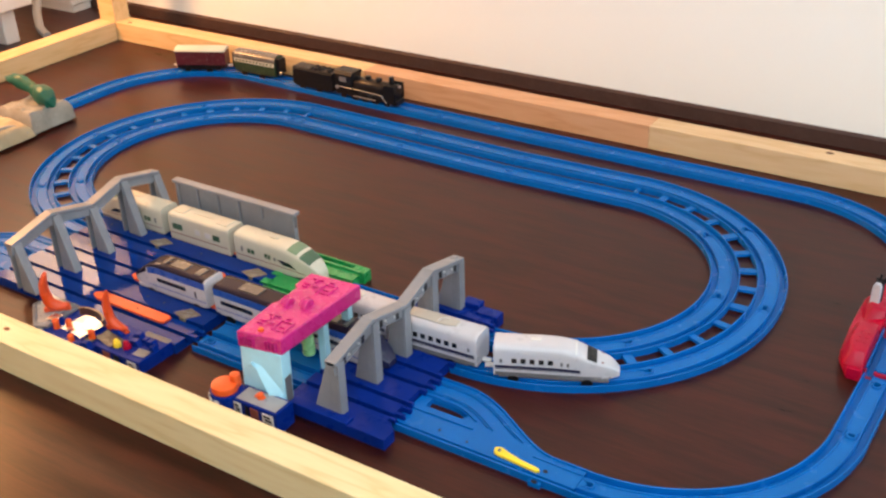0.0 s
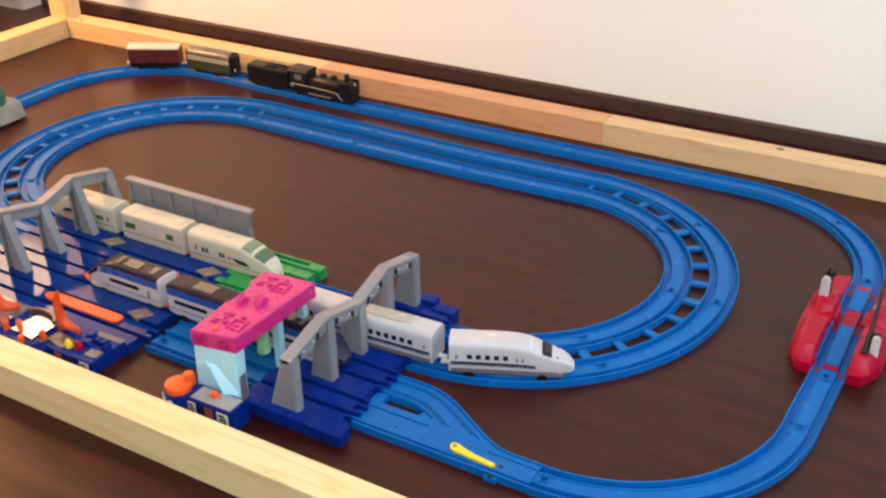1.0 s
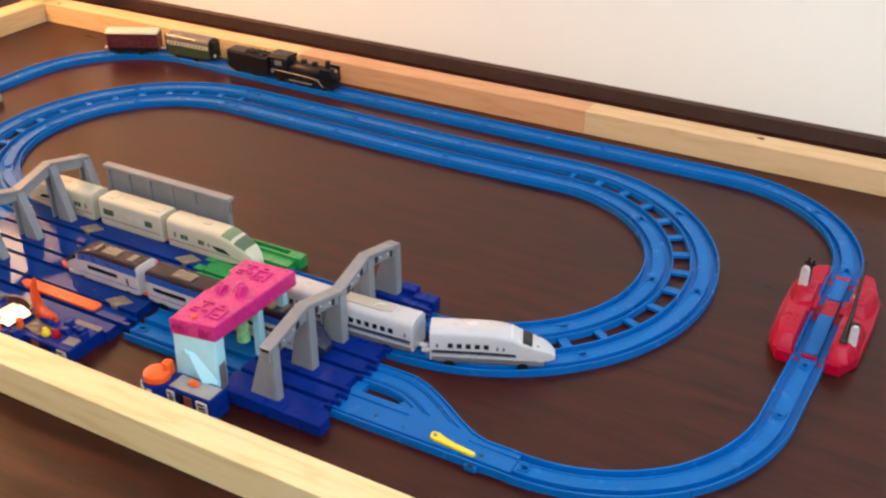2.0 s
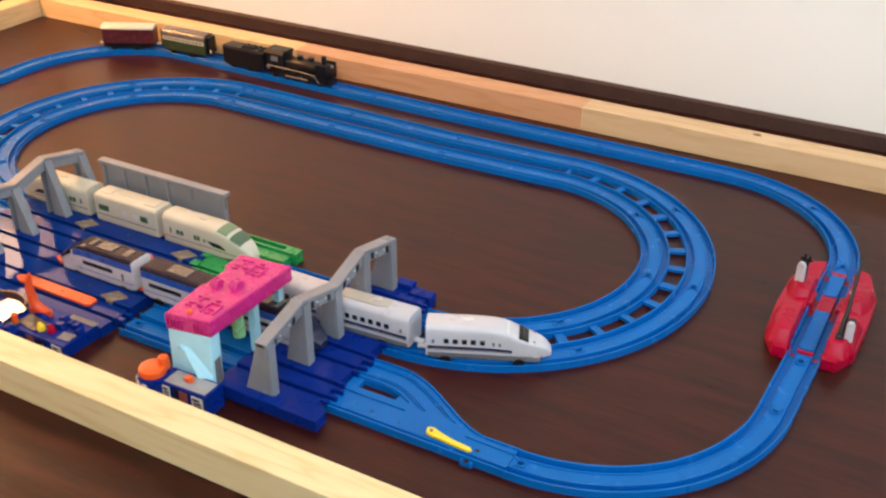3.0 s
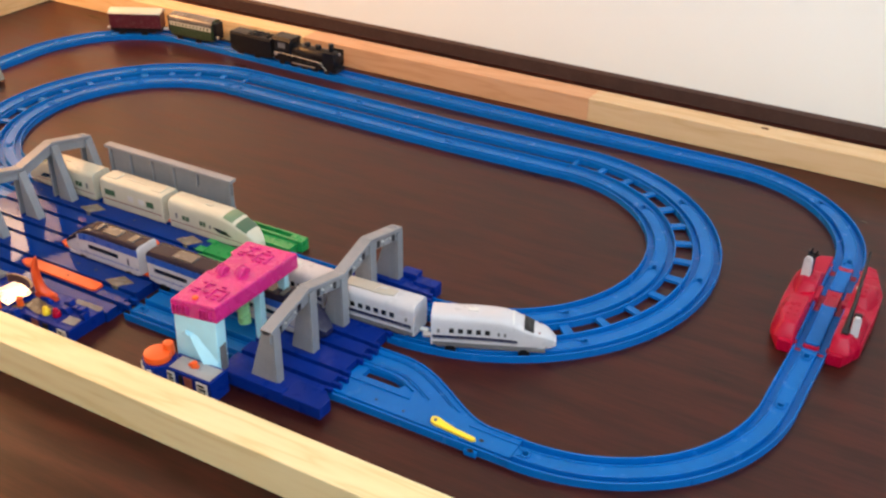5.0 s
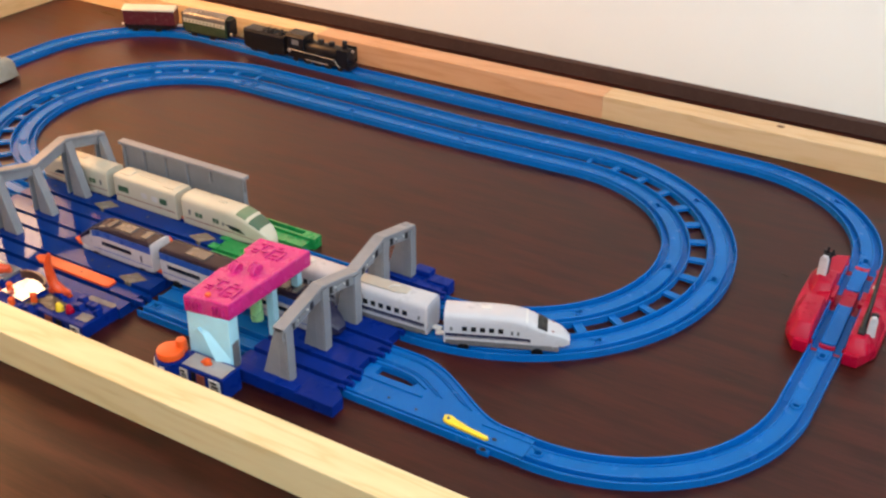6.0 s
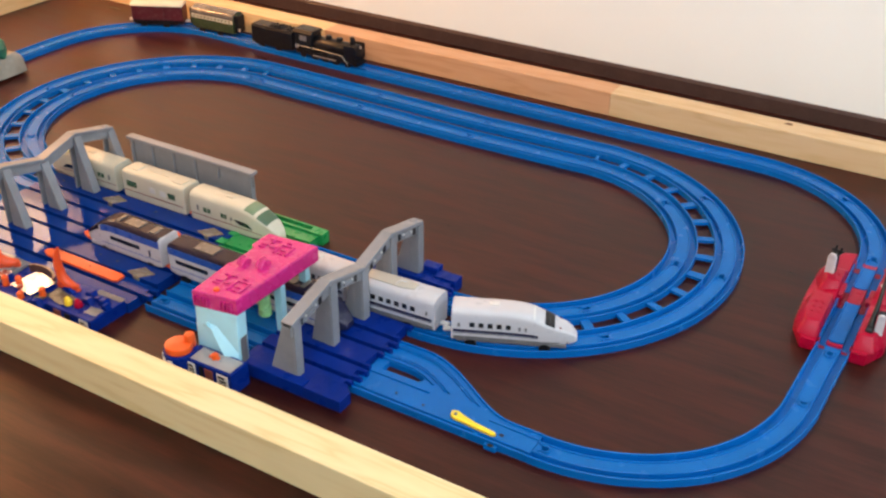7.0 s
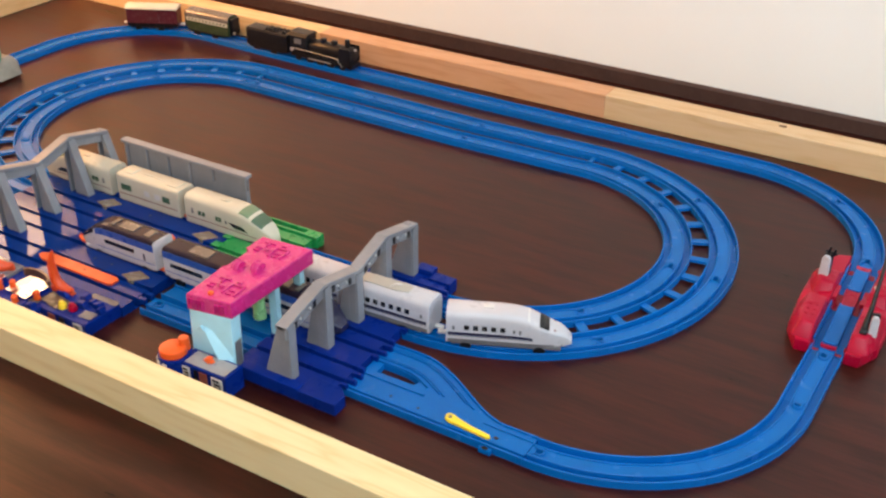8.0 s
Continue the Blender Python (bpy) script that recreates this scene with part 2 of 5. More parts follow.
# ---- the room ----
WALL_Y = 0.585
bm = bmesh.new()
box(bm, -3.2, 2.0, -1.8, WALL_Y, -0.05, GROUND)
tagged(part("floor", bm, M_FLOOR, None, "dark reddish-brown wooden floor with long fine grain", kind="structure"), category="floor")
bm = bmesh.new()
box(bm, -3.2, 2.0, WALL_Y, WALL_Y + 0.12, 0, 2.4)
tagged(part("wall_north", bm, M_WALL, None, "plain white papered wall above a dark skirting", kind="structure"), category="wall")
bm = bmesh.new()
box(bm, -3.32, -3.2, -1.8, WALL_Y, 0, 2.4)
tagged(part("wall_west", bm, M_WALL, None, "plain white papered side wall", kind="structure"), category="wall")
# unseen walls; their window openings are set where the daylight is wanted
bm = bmesh.new()
for b in ((-1.8, -1.35, 0, 2.4), (0.25, WALL_Y, 0, 2.4), (-1.35, 0.25, 0, 0.65), (-1.35, 0.25, 2.05, 2.4)):
    box(bm, 2.0, 2.12, b[0], b[1], b[2], b[3])
tagged(part("wall_east", bm, M_WALL, None, "plain white wall with a window opening", kind="structure"), category="wall")
bm = bmesh.new()
for b in ((-3.2, 0.09, 0, 2.4), (1.81, 2.0, 0, 2.4), (0.09, 1.81, 0, 1.12), (0.09, 1.81, 2.28, 2.4)):
    box(bm, b[0], b[1], -1.92, -1.8, b[2], b[3])
tagged(part("wall_south", bm, M_WALL, None, "plain white wall with a window opening", kind="structure"), category="wall")
bm = bmesh.new()
box(bm, -3.32, 2.12, -1.92, WALL_Y + 0.12, 2.4, 2.5)
tagged(part("ceiling", bm, M_CEIL, None, "plain white ceiling", kind="structure"), category="ceiling")
bm = bmesh.new()
prism(bm, [(WALL_Y - 0.008, 0), (WALL_Y, 0), (WALL_Y, 0.023), (WALL_Y - 0.005, 0.023), (WALL_Y - 0.008, 0.019)], -3.2, 2.0, "x")
tagged(part("baseboard", bm, M_SKIRT, None, "low dark brown skirting board along the wall", kind="structure"), category="baseboard")

# ---- the pine frame on the floor ----
frame_thing = thing("wooden_frame", "pale pine batten frame lying on the floor round the tracks", "frame")


def rail(name, segments, x0, x1, y0, y1, h, along, tones=()):
    """One batten of finger-jointed lengths; along is x or y."""
    ob = new(name)
    ob.parent = frame_thing
    a0, a1 = (x0, x1) if along == "x" else (y0, y1)
    cuts = [a0, *segments, a1]
    for i, (p, q) in enumerate(zip(cuts, cuts[1:])):
        w = (y1 - y0) if along == "x" else (x1 - x0)
        b = bmesh.new()
        box(b, -(q - p) / 2, (q - p) / 2, -w / 2, w / 2, 0, h, 0.0012)
        piece = part("board", b, tones[i] if tones else M_PINE, ob)
        c = (p + q) / 2
        piece.matrix_basis = pose(c, (y0 + y1) / 2, 0) if along == "x" else pose((x0 + x1) / 2, c, 0, 0, 0, 90)
    return ob


BACK_Y, FRONT_Y, LEFT_X, RIGHT_X = 0.418, -0.518, -1.335, 0.95
rail("back_rail", (-0.64, -0.05), LEFT_X, RIGHT_X, BACK_Y, BACK_Y + 0.044, 0.037, "x", (M_PINE_WARMLIT, M_PINE_RED, M_PINE_DIMLIT))
rail("front_rail", (-0.62,), LEFT_X, RIGHT_X, FRONT_Y - 0.0415, FRONT_Y, 0.041, "x")
rail("left_rail", (), LEFT_X - 0.05, LEFT_X, FRONT_Y - 0.0415, BACK_Y, 0.038, "y", (M_PINE_WARMLIT,))
rail("right_rail", (), RIGHT_X, RIGHT_X + 0.05, FRONT_Y - 0.0415, BACK_Y + 0.044, 0.038, "y")
bm = bmesh.new()
box(bm, LEFT_X - 0.05, LEFT_X - 0.001, BACK_Y + 0.001, BACK_Y + 0.045, 0, 0.75, 0.0012)
part("corner_post", bm, M_PINE_WARMLIT, frame_thing, "upright pine corner post")
for x, y, z, r in ((-1.30, BACK_Y + 0.012, 0.0372, 0.0035), (0.238, BACK_Y + 0.03, 0.0372, 0.004), (-0.47, FRONT_Y - 0.02, 0.0412, 0.003)):
    bm = bmesh.new()
    cyl(bm, r, r, 0.0006, pose(x, y, z) @ Matrix.Diagonal((1.6, 1, 1, 1)), 14)
    part("knot", bm, M_KNOT, frame_thing, "small dark knot")

# ---- tracks ----
STEP, GAP = 0.216, 0.06
SIDE = [(0.0190, 0), (0.0190, 0.0045), (0.0185, 0.0050), (0.0175, 0.0050), (0.0170, 0.0045), (0.0166, -0.0030), (0.0088, -0.0030), (0.0080, 0)]
MIDDLE = [(0.0088, -0.004), (0.0088, 0.0034), (0.0082, 0.0040), (0.0068, 0.0040), (0.0064, 0.0028), (-0.0064, 0.0028), (-0.0068, 0.0040), (-0.0082, 0.0040), (-0.0088, 0.0034), (-0.0088, -0.004)]
CHEEK = [(0.0088, -0.004), (0.0088, 0.0034), (0.0082, 0.0040), (0.0068, 0.0040), (0.0064, 0.0028), (0.0037, 0.0028), (0.0037, -0.004)]


def arc(r, a0, a1, n):
    """Heading along a circle round the origin, from a0 to a1 degrees."""
    out = []
    for i in range(n + 1):
        a = radians(a0 + (a1 - a0) * i / n)
        out.append((r * math.cos(a), r * math.sin(a), a + math.copysign(math.pi / 2, a1 - a0)))
    return out


def track_parts(ob, way, spots):
    """Two grooved sides and a middle with a peg hole near its first end; spots cuts the way into lip, hole and rest."""
    for side in (SIDE, [(-u, z) for u, z in SIDE][::-1]):
        bm = bmesh.new()
        sweep(bm, way, side)
        part("edge", bm, M_TRACK, ob)
    lip, hole, rest = spots
    bm = bmesh.new()
    sweep(bm, lip, MIDDLE)
    sweep(bm, hole, CHEEK)
    sweep(bm, hole, [(-u, z) for u, z in CHEEK][::-1])
    sweep(bm, rest, MIDDLE)
    part("bed", bm, M_TRACK, ob)
    # the peg of the next rail, sitting in its socket
    x, y, a = hole[len(hole) // 2]
    c, d = math.cos(a), math.sin(a)

    def spot(u, v):
        return (x + u * c - v * d, y + u * d + v * c, 0.0040)
    bm = bmesh.new()
    tube(bm, [spot(-0.0075, -0.0058), spot(-0.0045, -0.004)] + [spot(0.0046 * math.cos(q), 0.0046 * math.sin(q)) for q in [math.pi * (-0.72 + 1.44 * i / 10) for i in range(11)]] + [spot(-0.0045, 0.004), spot(-0.0075, 0.0058)], 0.0013, 6)
    part("socket", bm, M_TRACK, ob)


def straight(m, length=STEP, label="straight blue plastic toy rail lying on the floor"):
    ob = thing("toy_rail", label, "toy track", m, "blue toy rails")
    e = 0.00015
    a, b = -length / 2, length / 2 - e
    cuts = (a + e, a + 0.0065, a + 0.0148, b)
    track_parts(ob, [(cuts[0], 0, 0), (b, 0, 0)], [[(p, 0, 0), (q, 0, 0)] for p, q in zip(cuts, cuts[1:])])
    return ob


def curve_parts(ob, r):
    e, c0, c1 = (math.degrees(v / r) for v in (0.00015, 0.0065, 0.0148))
    track_parts(ob, arc(r, e, 45 - e, 14), (arc(r, e, c0, 1), arc(r, c0, c1, 2), arc(r, c1, 45 - e, 14)))


def curve(m):
    ob = thing("toy_rail", "curved single blue plastic toy rail", "toy track", m, "blue toy rails")
    curve_parts(ob, STEP)
    return ob


LEFT = -3 * STEP
BACK, FRONT = 0.36, -0.396
# the joints lie a little out of line, as the rails were pushed together by hand
INNER_Y = (0.2155, 0.2095, 0.2145, 0.2188)
OUTER_Y = (0.3600, 0.3600, 0.3605, 0.3630, 0.3670, 0.3735)


def span_pose(x1, y1, x0, y0):
    return pose((x0 + x1) / 2, (y0 + y1) / 2, 0, 0, 0, math.degrees(math.atan2(y1 - y0, x1 - x0)))


first = straight(span_pose(0, INNER_Y[0], -STEP, INNER_Y[1]))
for i in range(3):
    for gap in (0, GAP):
        if i or gap:
            copy_thing(first, span_pose(-STEP * i, INNER_Y[i] + gap, -STEP * (i + 1), INNER_Y[i + 1] + gap))
OUTER_END = -0.884
REACH = (STEP - OUTER_END) / 5
for i in range(5):
    straight(span_pose(STEP - REACH * i, OUTER_Y[i], STEP - REACH * (i + 1), OUTER_Y[i + 1]), REACH)

bend = thing("double_curve_rail", "curved double blue toy rail with open rungs between its tracks", "toy track", group="double curves")
curve_parts(bend, STEP)
curve_parts(bend, STEP + GAP)
for i in range(5):
    bm = bmesh.new()
    a = 11.25 * i + (0.7 if i == 0 else -0.7 if i == 4 else 0)
    half = 0.7 if i in (0, 4) else 1.15
    sweep(bm, arc(STEP + GAP / 2, a - half, a + half, 2), [(-0.0115, -0.002), (0.0115, -0.002), (0.0115, 0.0020), (-0.0115, 0.0020)])
    part("rung", bm, M_TRACK, bend)
bend.matrix_basis = pose(0, 0, 0, 0, 0, 45)
for a in (0, -45, -90):
    copy_thing(bend, pose(0, 0, 0, 0, 0, a))
for a in (90, 135, 180, 225):
    copy_thing(bend, pose(LEFT - 0.001, 0.003, 0, 0, 0, a))

RIGHT_C = Vector((STEP, BACK - STEP, 0))
FRONT_C = Vector((STEP, FRONT + STEP, 0))
one = curve(pose(RIGHT_C.x, RIGHT_C.y, 0, 0, 0, 45))
copy_thing(one, pose(RIGHT_C.x, RIGHT_C.y, 0))
# the rail below the crossing turns in a little at its joint
JOINT = FRONT_C + Vector((1, -1, 0)) * STEP * 0.7071
copy_thing(one, Matrix.Translation(JOINT) @ pose(0, 0, 0, 0, 0, 1.5) @ Matrix.Translation(FRONT_C - JOINT) @ Matrix.Diagonal((1, -1, 1, 1)))
copy_thing(one, pose(FRONT_C.x, FRONT_C.y, 0, 0, 0, -90))
for a in (90, 135):
    copy_thing(one, pose(OUTER_END, OUTER_Y[5] - STEP, 0, 0, 0, a))
for a in (180, 225):
    copy_thing(one, pose(-4 * STEP, FRONT + STEP, 0, 0, 0, a))
straight(pose(0.430, -0.1255, 0, 0, 0, -92), 0.106)


# ---- turnouts ----
def branch(n=30):
    """The middle line of the branch: it leaves the deck straight, then swings over to the straight way."""
    out = [(0.0004, GAP, 0.0)]
    for i in range(n + 1):
        t = i / n
        out.append((0.04 + 0.14 * t, GAP * (1 - (3 * t * t - 2 * t ** 3)), math.atan2(-GAP * 6 * t * (1 - t), 0.14)))
    return out


def turnout(m):
    ob = thing("turnout_rail", "blue plastic toy turnout with a yellow switch lever", "toy track", m)
    flat = [(0.0186, 0), (0.0186, 0.0034), (-0.0118, 0.0034), (-0.0122, -0.001), (-0.0162, -0.001), (-0.0166, 0.0034), (-0.0186, 0.0034), (-0.0186, 0)]
    bm = bmesh.new()
    sweep(bm, [(0.0004, 0, 0), (0.2156, 0, 0)], flat)
    part("straight_bed", bm, M_TRACK, ob)
    way = branch()
    bm = bmesh.new()
    sweep(bm, way[:-4], [(0.0185, 0), (0.0185, 0.0029), (-0.0185, 0.0029), (-0.0185, 0)])
    part("branch_bed", bm, M_TRACK, ob)
    bm = bmesh.new()
    prism(bm, [(0.0006, 0.0175), (0.105, 0.0175), (0.084, 0.0305), (0.066, 0.0385), (0.062, 0.0272), (0.0006, 0.0265)], 0, 0.0030, "z", 0.0004)
    part("web", bm, M_TRACK, ob)
    bm = bmesh.new()
    box(bm, 0.0006, 0.015, 0.0255, 0.043, 0, 0.0026, 0.0004)
    part("tie", bm, M_TRACK, ob)
    lip = [(-0.001, -0.001), (-0.001, 0.0050), (0.001, 0.0050), (0.001, -0.001)]

    def ridge(path, u, name="lip"):
        b = bmesh.new()
        sweep(b, path, [(u + du, z) for du, z in lip])
        part(name, b, M_TRACK, ob)
    ridge([(0.0004, 0, 0), (0.2156, 0, 0)], -0.018)
    ridge(way + [(0.2156, 0, 0)], 0.018)
    ridge(way[:12], -0.0165)
    ridge([(0.0004, 0, 0), (0.082, 0, 0)], 0.0165)
    low = [(-0.0008, -0.001), (-0.0008, 0.0046), (0.0008, 0.0046), (0.0008, -0.001)]
    for u, n in ((0.0105, 22), (0.0078, 20), (-0.0078, 16), (-0.0105, 15)):
        b = bmesh.new()
        sweep(b, way[:n], [(u + du, z) for du, z in low])
        part("guide", b, M_TRACK, ob)
    b = bmesh.new()
    sweep(b, [(0.158, 0.0105, -0.03), (0.2156, 0.0095, 0)], [(du, z) for du, z in low])
    part("guide", b, M_TRACK, ob)
    for x, y in ((0.052, -0.002), (0.087, -0.004)):
        b = bmesh.new()
        cyl(b, 0.0016, 0.0016, 0.0005, pose(x, y, 0.0036), 10)
        part("pin", b, M_BLACK, ob)
    b = bmesh.new()
    box(b, 0.169, 0.183, -0.0235, -0.0185, 0, 0.0024, 0.001)
    part("tab", b, M_TRACK, ob)
    lev = bmesh.new()
    out = [(0.119, 0.0005), (0.121, -0.0062), (0.127, -0.0085), (0.134, -0.0085), (0.15, -0.0098), (0.172, -0.0112), (0.1755, -0.0085), (0.173, -0.006), (0.15, -0.0035), (0.134, 0.0005), (0.127, 0.0032), (0.122, 0.003)]
    prism(lev, out, 0.0036, 0.0074, "z", 0.0008)
    lever = part("switch_lever", lev, M_YELLOW, ob, "yellow plastic switch lever")
    b = bmesh.new()
    cyl(b, 0.0019, 0.0019, 0.0016, pose(0.1255, -0.0028, 0.0077), 14)
    part("pivot", b, M_UNDER, lever)
    # no real cut: flat black discs paint the dark inside two holes
    for x, y, w, d in ((0.1795, -0.0035, 0.0028, 0.0022), (0.176, -0.0215, 0.0036, 0.0024)):
        b = bmesh.new()
        cyl(b, 1, 1, 0.0006, pose(x, y, 0.0035 if y > -0.01 else 0.0025) @ Matrix.Diagonal((w, d, 1, 1)), 14)
        part("hole", b, M_BLACK, ob)
    return ob


turnout(pose(0, FRONT, 0))
other = turnout(pose(0, 0, 0))
other.matrix_basis = pose(LEFT, FRONT, 0) @ Matrix.Diagonal((-1, 1, 1, 1))

# ---- the station ----
LINES = (-0.216, -0.276, -0.336, -0.396)


def deck_bm(bm, x0, x1, y0, y1, lines, top=0.0092):
    """A slab with two wheel grooves cut along each line."""
    pts = [(y0, 0), (y0, top - 0.0006), (y0 + 0.0006, top)]
    for y in sorted(lines):
        for u in (-0.0125, 0.0125):
            pts += [(y + u - 0.0032, top), (y + u - 0.003, -0.003), (y + u + 0.003, -0.003), (y + u + 0.0032, top)]
    pts += [(y1 - 0.0006, top), (y1, top - 0.0006), (y1, 0)]
    prism(bm, pts, x0, x1, "x")


west = thing("station_deck", "glossy navy blue toy station deck with four grooved tracks", "toy station", group="station decks")
bm = bmesh.new()
deck_bm(bm, LEFT, -0.308, -0.43, -0.166, LINES)
part("slab", bm, M_DECK, west)
for y in LINES[2:]:
    for u in (-0.006, 0.006):
        bm = bmesh.new()
        box(bm, -0.3085, -0.297, y + u - 0.003, y + u + 0.003, 0.001, 0.0085, 0.0006)
        part("link_tooth", bm, M_DECK, west)
bm = bmesh.new()
prism(bm, [(-0.545, -0.181), (-0.545, -0.168), (-0.31, -0.168), (-0.31, -0.181)], 0.009, 0.0135, "z", 0.0008)
part("kerb", bm, M_DECK, west)
for x, y, a in ((-0.514, -0.250, 18), (-0.338, -0.250, 18), (-0.344, -0.371, 18)):
    bm = bmesh.new()
    prism(bm, [(-0.019, 0), (0, -0.0125), (0.019, 0), (0, 0.0125)], 0, 0.0005, "z")
    s = part("sticker", bm, M_STICK, west, "worn beige diamond sticker")
    s.matrix_basis = pose(x, y, 0.0095, 0, 0, a)
    bm = bmesh.new()
    for u in (-0.0035, 0.0025):
        box(bm, -0.009, 0.007, u - 0.0008, u + 0.0008, 0.0005, 0.0008)
    part("print_bars", bm, M_UNDER, s)


# flat black discs that paint the dark inside the screw holes
for x, y in ((-0.42, -0.366), (-0.36, -0.306), (-0.44, -0.246), (-0.39, -0.366), (-0.33, -0.246), (-0.60, -0.306), (-0.62, -0.246)):
    bm = bmesh.new()
    cyl(bm, 0.0017, 0.0017, 0.0005, pose(x, y, 0.0093), 12)
    part("screw_hole", bm, M_BLACK, west)


def stop_bar(x0, x1, y):
    bm = bmesh.new()
    prism(bm, [(x0, y - 0.003), (x0 + 0.012, y - 0.0086), (x1 - 0.006, y - 0.0086), (x1, y - 0.006), (x1, y + 0.006), (x1 - 0.006, y + 0.0086), (x0 + 0.012, y + 0.0086), (x0, y + 0.003)], 0.009, 0.0125, "z", 0.0008)
    ob = part("stop_bar", bm, M_ORANGE, west, "orange plastic stop bar")
    bm = bmesh.new()
    cyl(bm, 0.0014, 0.0014, 0.001, pose(x0 + (x1 - x0) * 0.6, y, 0.0128), 10)
    part("rivet", bm, M_KNOT, ob)


stop_bar(-0.495, -0.355, -0.216)
stop_bar(-0.485, -0.353, -0.396)
stop_bar(-0.478, -0.315, -0.336)
bm = bmesh.new()
prism(bm, [(-0.350, 0.009), (-0.337, 0.009), (-0.338, 0.033), (-0.342, 0.0365), (-0.347, 0.0345), (-0.350, 0.028)], -0.3085, -0.302, "y", 0.001)
part("stop_flag", bm, M_ORANGE, west, "upright orange stop flag")

green = thing("green_deck", "bright green toy track section beside the station deck", "toy station")
bm = bmesh.new()
deck_bm(bm, -0.3075, -0.212, -0.297, -0.182, LINES[:2], 0.0086)
part("slab", bm, M_GREEN, green)
bm = bmesh.new()
for b in ((-0.3, -0.205, -0.1815, -0.177), (-0.3, -0.205, -0.169, -0.166), (-0.3, -0.292, -0.177, -0.169), (-0.228, -0.205, -0.177, -0.169)):
    box(bm, b[0], b[1], b[2], b[3], 0, 0.0118, 0.0005)
part("slotted_kerb", bm, M_GREEN, green)
for i in range(5):
    bm = bmesh.new()
    box(bm, -0.317, -0.304, -0.288 + i * 0.024, -0.276 + i * 0.024, 0.0087, 0.0104, 0.0004)
    part("link_tooth", bm, M_GREEN, green)

for y in LINES[:2]:
    straight(pose(-0.168, y, 0), 0.085, "short straight blue toy rail through the station")
for y in LINES[2:]:
    pair = straight(pose(-0.2105, y, 0), 0.17, "short straight blue toy rail through the station")
bm = bmesh.new()
box(bm, -0.0845, 0.0845, 0.0195, 0.0405, 0, 0.0024, 0.0005)
part("web", bm, M_TRACK, pair, "flat blue web that joins it to the next rail")

east = thing("station_deck", "glossy navy blue toy station deck below the grey gate", "toy station", group="station decks")
bm = bmesh.new()
deck_bm(bm, -0.124, -0.002, -0.446, -0.176, LINES)
part("slab", bm, M_NAVY, east)
for y in LINES:
    for u in (-0.0062, 0.0062, 0.0168, -0.0168):
        bm = bmesh.new()
        box(bm, -0.003, 0.010 if abs(u) < 0.01 else 0.006, y + u - 0.0022, y + u + 0.0022, 0.002, 0.0096, 0.0006)
        part("link_tooth", bm, M_NAVY, east)
bm = bmesh.new()
box(bm, -0.052, -0.028, -0.181, -0.166, 0.0, 0.0165, 0.001)
part("block", bm, M_NAVY, east)
bm = bmesh.new()
box(bm, -0.028, 0.003, -0.189, -0.172, 0.0, 0.0125, 0.001)
part("block", bm, M_NAVY, east)
bm = bmesh.new()
box(bm, -0.124, -0.034, -0.449, -0.436, 0.0, 0.0122, 0.001)
part("kerb", bm, M_NAVY, east)
bm = bmesh.new()
prism(bm, [(-0.034, -0.449), (0.015, -0.449), (0.015, -0.43), (0.004, -0.42), (-0.034, -0.42)], 0, 0.0105, "z", 0.0008)
part("corner_plate", bm, M_NAVY, east)


